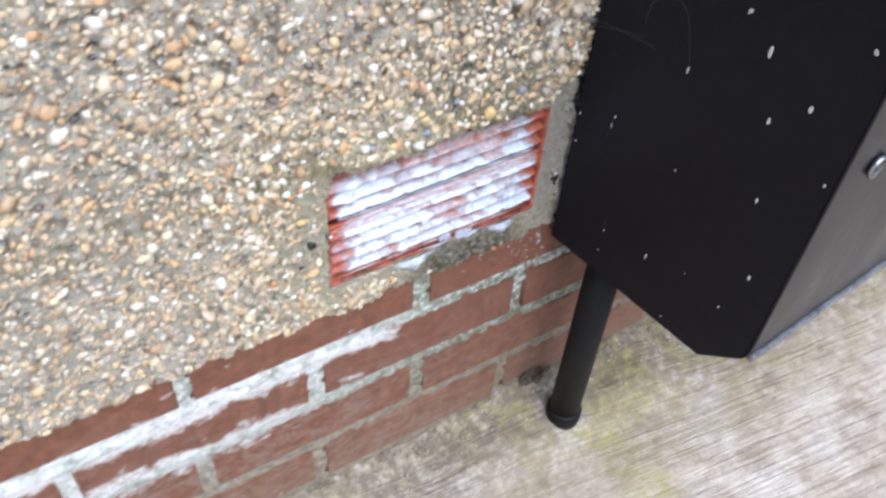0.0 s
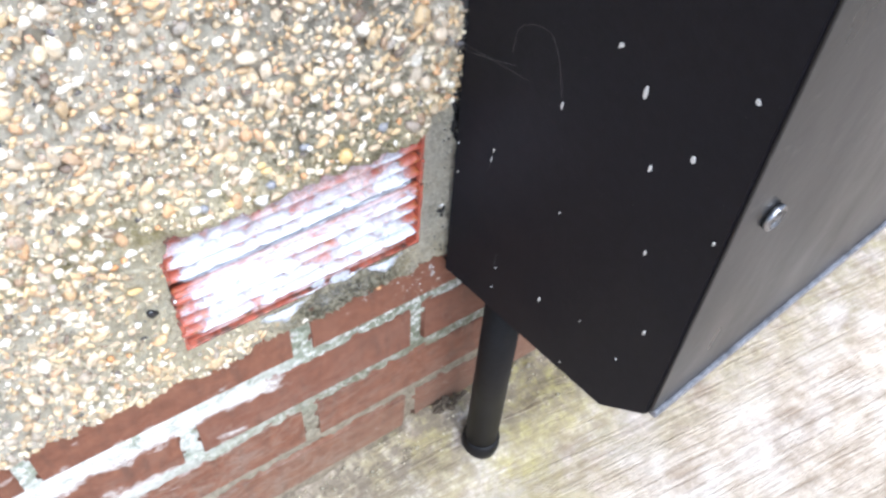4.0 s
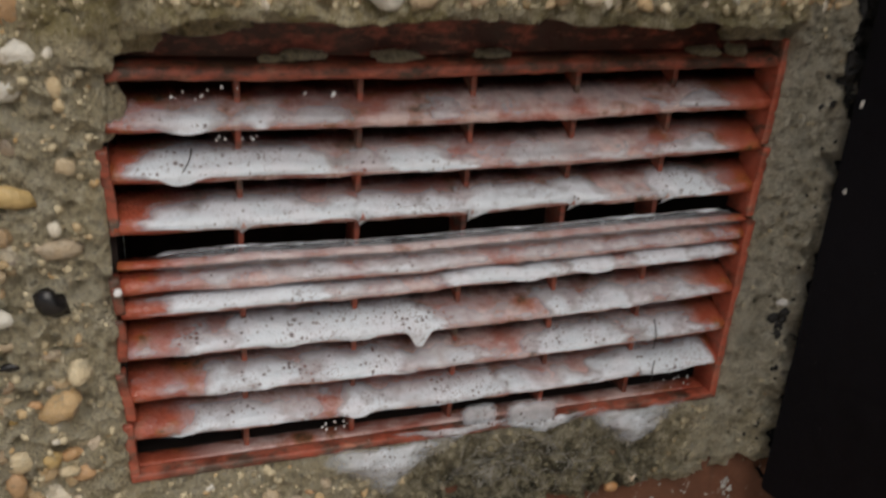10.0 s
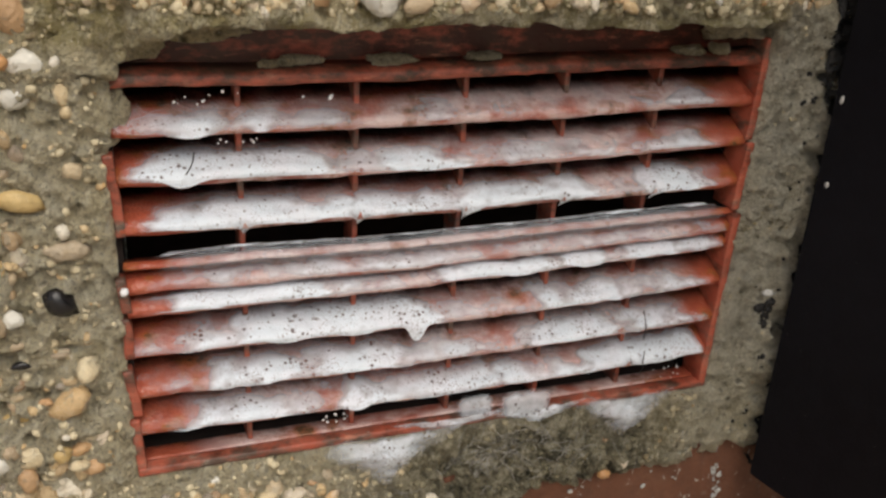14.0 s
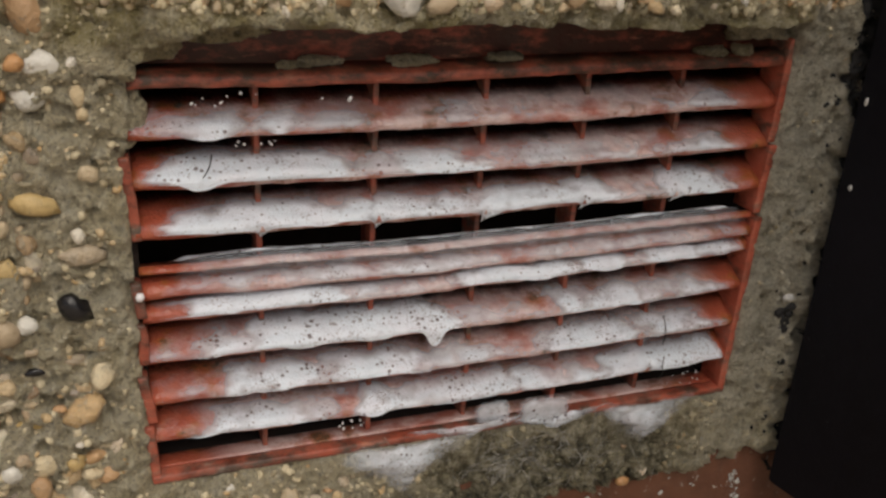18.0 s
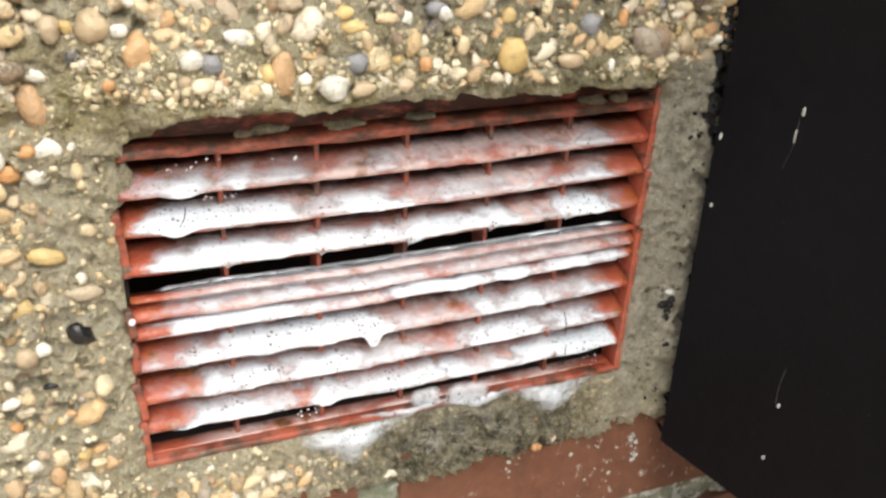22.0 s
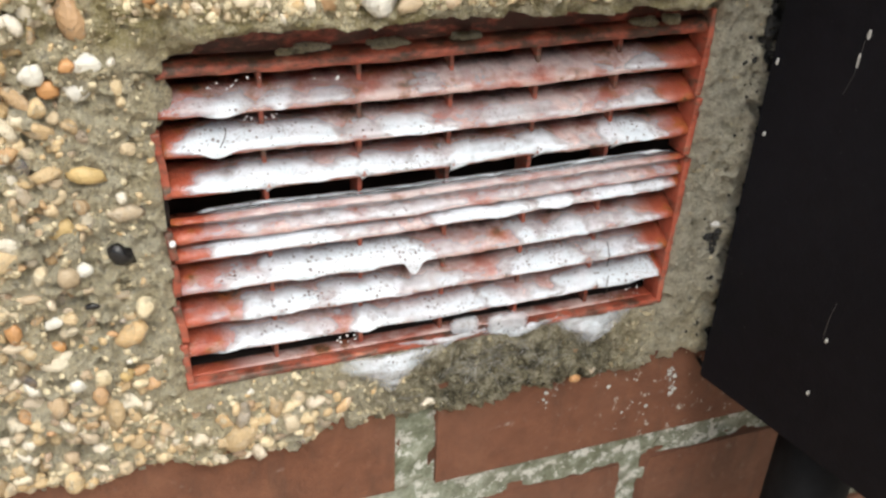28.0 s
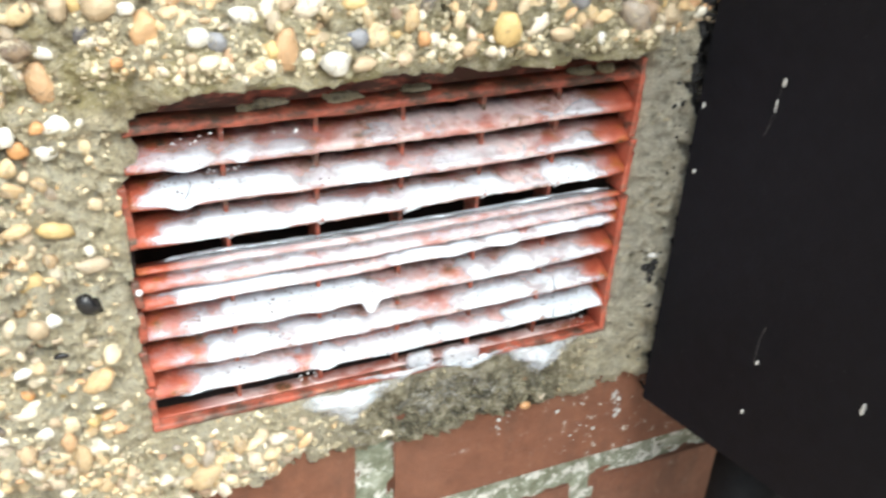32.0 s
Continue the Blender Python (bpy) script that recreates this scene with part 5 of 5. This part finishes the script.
lumps("sealant_spots", spots, TAR, "black sealant specks on the cement beside the cupboard", "sealant", ROUGH_STONES)
lumps("stone_flake", [(0.1335, -float(render_depth(np.array(0.1335), np.array(0.3735))) - 0.0006, 0.3735, 0.0022)], CHIP, "pale stone flake stuck in black sealant", "stone flake", STONES)

# ---- grit and crumbs along the foot of the wall ----
spots = []
for n in range(420):
    y = -abs(r.normal(0, 0.022)) - 0.002
    x = r.uniform(-0.5, 0.55)
    spots.append((x, y, float(haunch(x, y)) - 0.002 + 0.012 * float(step(-0.050, 0.0, y)) ** 2, r.uniform(0.0006, 0.0022) * (1 if r.rand() < 0.92 else 1.8)))
lumps("grit", spots, CEMENT, "loose grit and mortar crumbs along the foot of the wall", "grit", ROUGH_STONES, 0.8)
spots = []
for n in range(26):
    spots.append((0.158 + r.normal(0, 0.012), -0.008 + r.normal(0, 0.005), 0.038 + abs(r.normal(0, 0.006)), r.uniform(0.002, 0.005)))
lumps("leaf_litter", spots, LITTER, "dark crumbled leaf litter beside the pipe foot", "leaf litter", ROUGH_STONES, 0.45)


# ---- pale mortar splashed on the top course ----
spots = []
for x, z, wide, many in ((0.129, 0.2920, 0.0022, 40), (0.1325, 0.2830, 0.0022, 18), (0.0644, 0.2935, 0.004, 14), (0.109, 0.2800, 0.016, 14), (0.160, 0.2460, 0.004, 10)):
    for n in range(many):
        spots.append((x + r.normal(0, wide * 0.5), -0.0008, z + r.normal(0, wide * 0.8), 0.0002 + 0.0009 * r.rand() ** 2))
splash = lumps("mortar_splash", spots, CHIP, "pale mortar splashes on the top brick course", "mortar splash", ROUGH_STONES, 0.3)

# ---- cobweb threads on the cupboard and under the vent ----
def threads(name, lines, thick, label, material=HAIR):
    """Thin round threads, each along a smooth line of places, as one mesh."""
    vv, ff = [], []
    for line in lines:
        pts = [Vector(p) for p in line]
        fine = []
        for i in range(len(pts) - 1):
            p0, p1, p2, p3 = pts[max(i - 1, 0)], pts[i], pts[i + 1], pts[min(i + 2, len(pts) - 1)]
            for k in range(8):
                t = k / 8
                fine.append(0.5 * (2 * p1 + (p2 - p0) * t + (2 * p0 - 5 * p1 + 4 * p2 - p3) * t * t + (3 * p1 - p0 - 3 * p2 + p3) * t**3))
        fine.append(pts[-1])
        base = len(vv)
        for i, p in enumerate(fine):
            along = (fine[min(i + 1, len(fine) - 1)] - fine[max(i - 1, 0)]).normalized()
            a = along.orthogonal().normalized()
            c = along.cross(a)
            vv += [p + thick * (math.cos(q) * a + math.sin(q) * c) for q in (0, 2.094, 4.189)]
            if i:
                o = base + 3 * i
                ff += [(o - 3 + j, o - 3 + (j + 1) % 3, o + (j + 1) % 3, o + j) for j in range(3)]
    ob = part(name, mesh_from(name, vv, ff, material), material)
    return tagged(ob, label, "cobweb", kind="stuff")


side = lambda y, z, off=0.0015: tuple(BOX @ Vector((-off, y, z)))
threads("cobweb", [[side(-0.046, 0.557), side(-0.048, 0.575), side(-0.0585, 0.585), side(-0.070, 0.588), side(-0.0775, 0.584), side(-0.084, 0.572), side(-0.0905, 0.552)],
                   [side(0.003, 0.536), side(-0.025, 0.542, 0.004), side(-0.062, 0.5455)], [side(0.003, 0.530), side(-0.02, 0.540, 0.005), side(-0.050, 0.549)],
                   [side(-0.058, 0.3555), side(-0.0577, 0.3640), side(-0.0590, 0.3725)], [side(-0.040, 0.466), side(-0.0395, 0.455), side(-0.037, 0.446)]],
        0.00009, "fine grey cobweb threads on the black cupboard")
web = []
r = np.random.RandomState(8)
for n in range(120):
    x, z = (r.normal(0.030, 0.012), r.normal(0.322, 0.004)) if n % 2 else (r.normal(0.040, 0.026), r.uniform(0.303, 0.333))
    dx, dz = r.normal(0, 0.006), r.normal(0, 0.004)
    line = []
    for t in (0, 0.5, 1):
        px, pz = x + dx * t, z + dz * t + 0.003 * math.sin(t * 3) * r.rand()
        line.append((px, -float(render_depth(np.array(px), np.array(pz))) - 0.0012, pz))
    web.append(line)
threads("cobweb", web, 0.00011, "matted grey cobweb on the damp cement under the vent", WEB)

# ---- stray bubbles and dark fibres ----
r = np.random.RandomState(21)
spots = [(r.uniform(-0.071, -0.060), 0.0005, r.uniform(0.4490, 0.4525), r.uniform(0.0002, 0.0004)) for n in range(8)] + [(-0.058, 0.0003, 0.4525, 0.0006), (-0.054, 0.0005, 0.4520, 0.0003), (-0.0365, 0.0, 0.4505, 0.0005), (-0.0288, 0.0, 0.4502, 0.0009), (-0.0872, -0.0040, 0.3985, 0.0012)]
spots += [(r.uniform(-0.062, -0.048), 0.0012, r.uniform(0.4375, 0.4395), r.uniform(0.0002, 0.0005)) for n in range(7)] + [(r.uniform(0.088, 0.106), 0.0, r.uniform(0.3390, 0.3460), r.uniform(0.0002, 0.0004)) for n in range(10)]
spots += [(-0.0264 + 0.004 * math.cos(n * 0.8), 0.002, 0.3434 + 0.0014 * math.sin(n * 0.8), r.uniform(0.0003, 0.0006)) for n in range(8)]
lumps("bubbles", spots, FROTHDOT, "tiny white soap bubbles clinging under a louvre", "soap bubble", ROUGH_STONES, 1.0)
spots = [(VC.x + r.uniform(-0.062, -0.010), 0.0011, VC.z + EDGES[7] + 0.0040 + r.uniform(-0.0012, 0.0006), r.uniform(0.0003, 0.0006)) for n in range(16)]
lumps("large_bubbles", spots, GLAZE, "larger dark soap bubbles sunk in the foam", "soap bubble", STONES, 1.0)
fibres = threads("fibre", [[(-0.0665, -0.0035, 0.4375), (-0.0672, -0.0042, 0.4345), (-0.0690, -0.0045, 0.4315)], [(0.0845, -0.0038, 0.3560), (0.0838, -0.0046, 0.3525), (0.0843, -0.0046, 0.3495), (0.0832, -0.0040, 0.3470)],
                           [(0.082, -0.003, 0.372), (0.0832, -0.004, 0.366), (0.0828, -0.0042, 0.361)]], 0.00022, "dark fibres lying on the foam")
fibres.data.materials[0] = TAR
tagged(fibres, category="fibre")
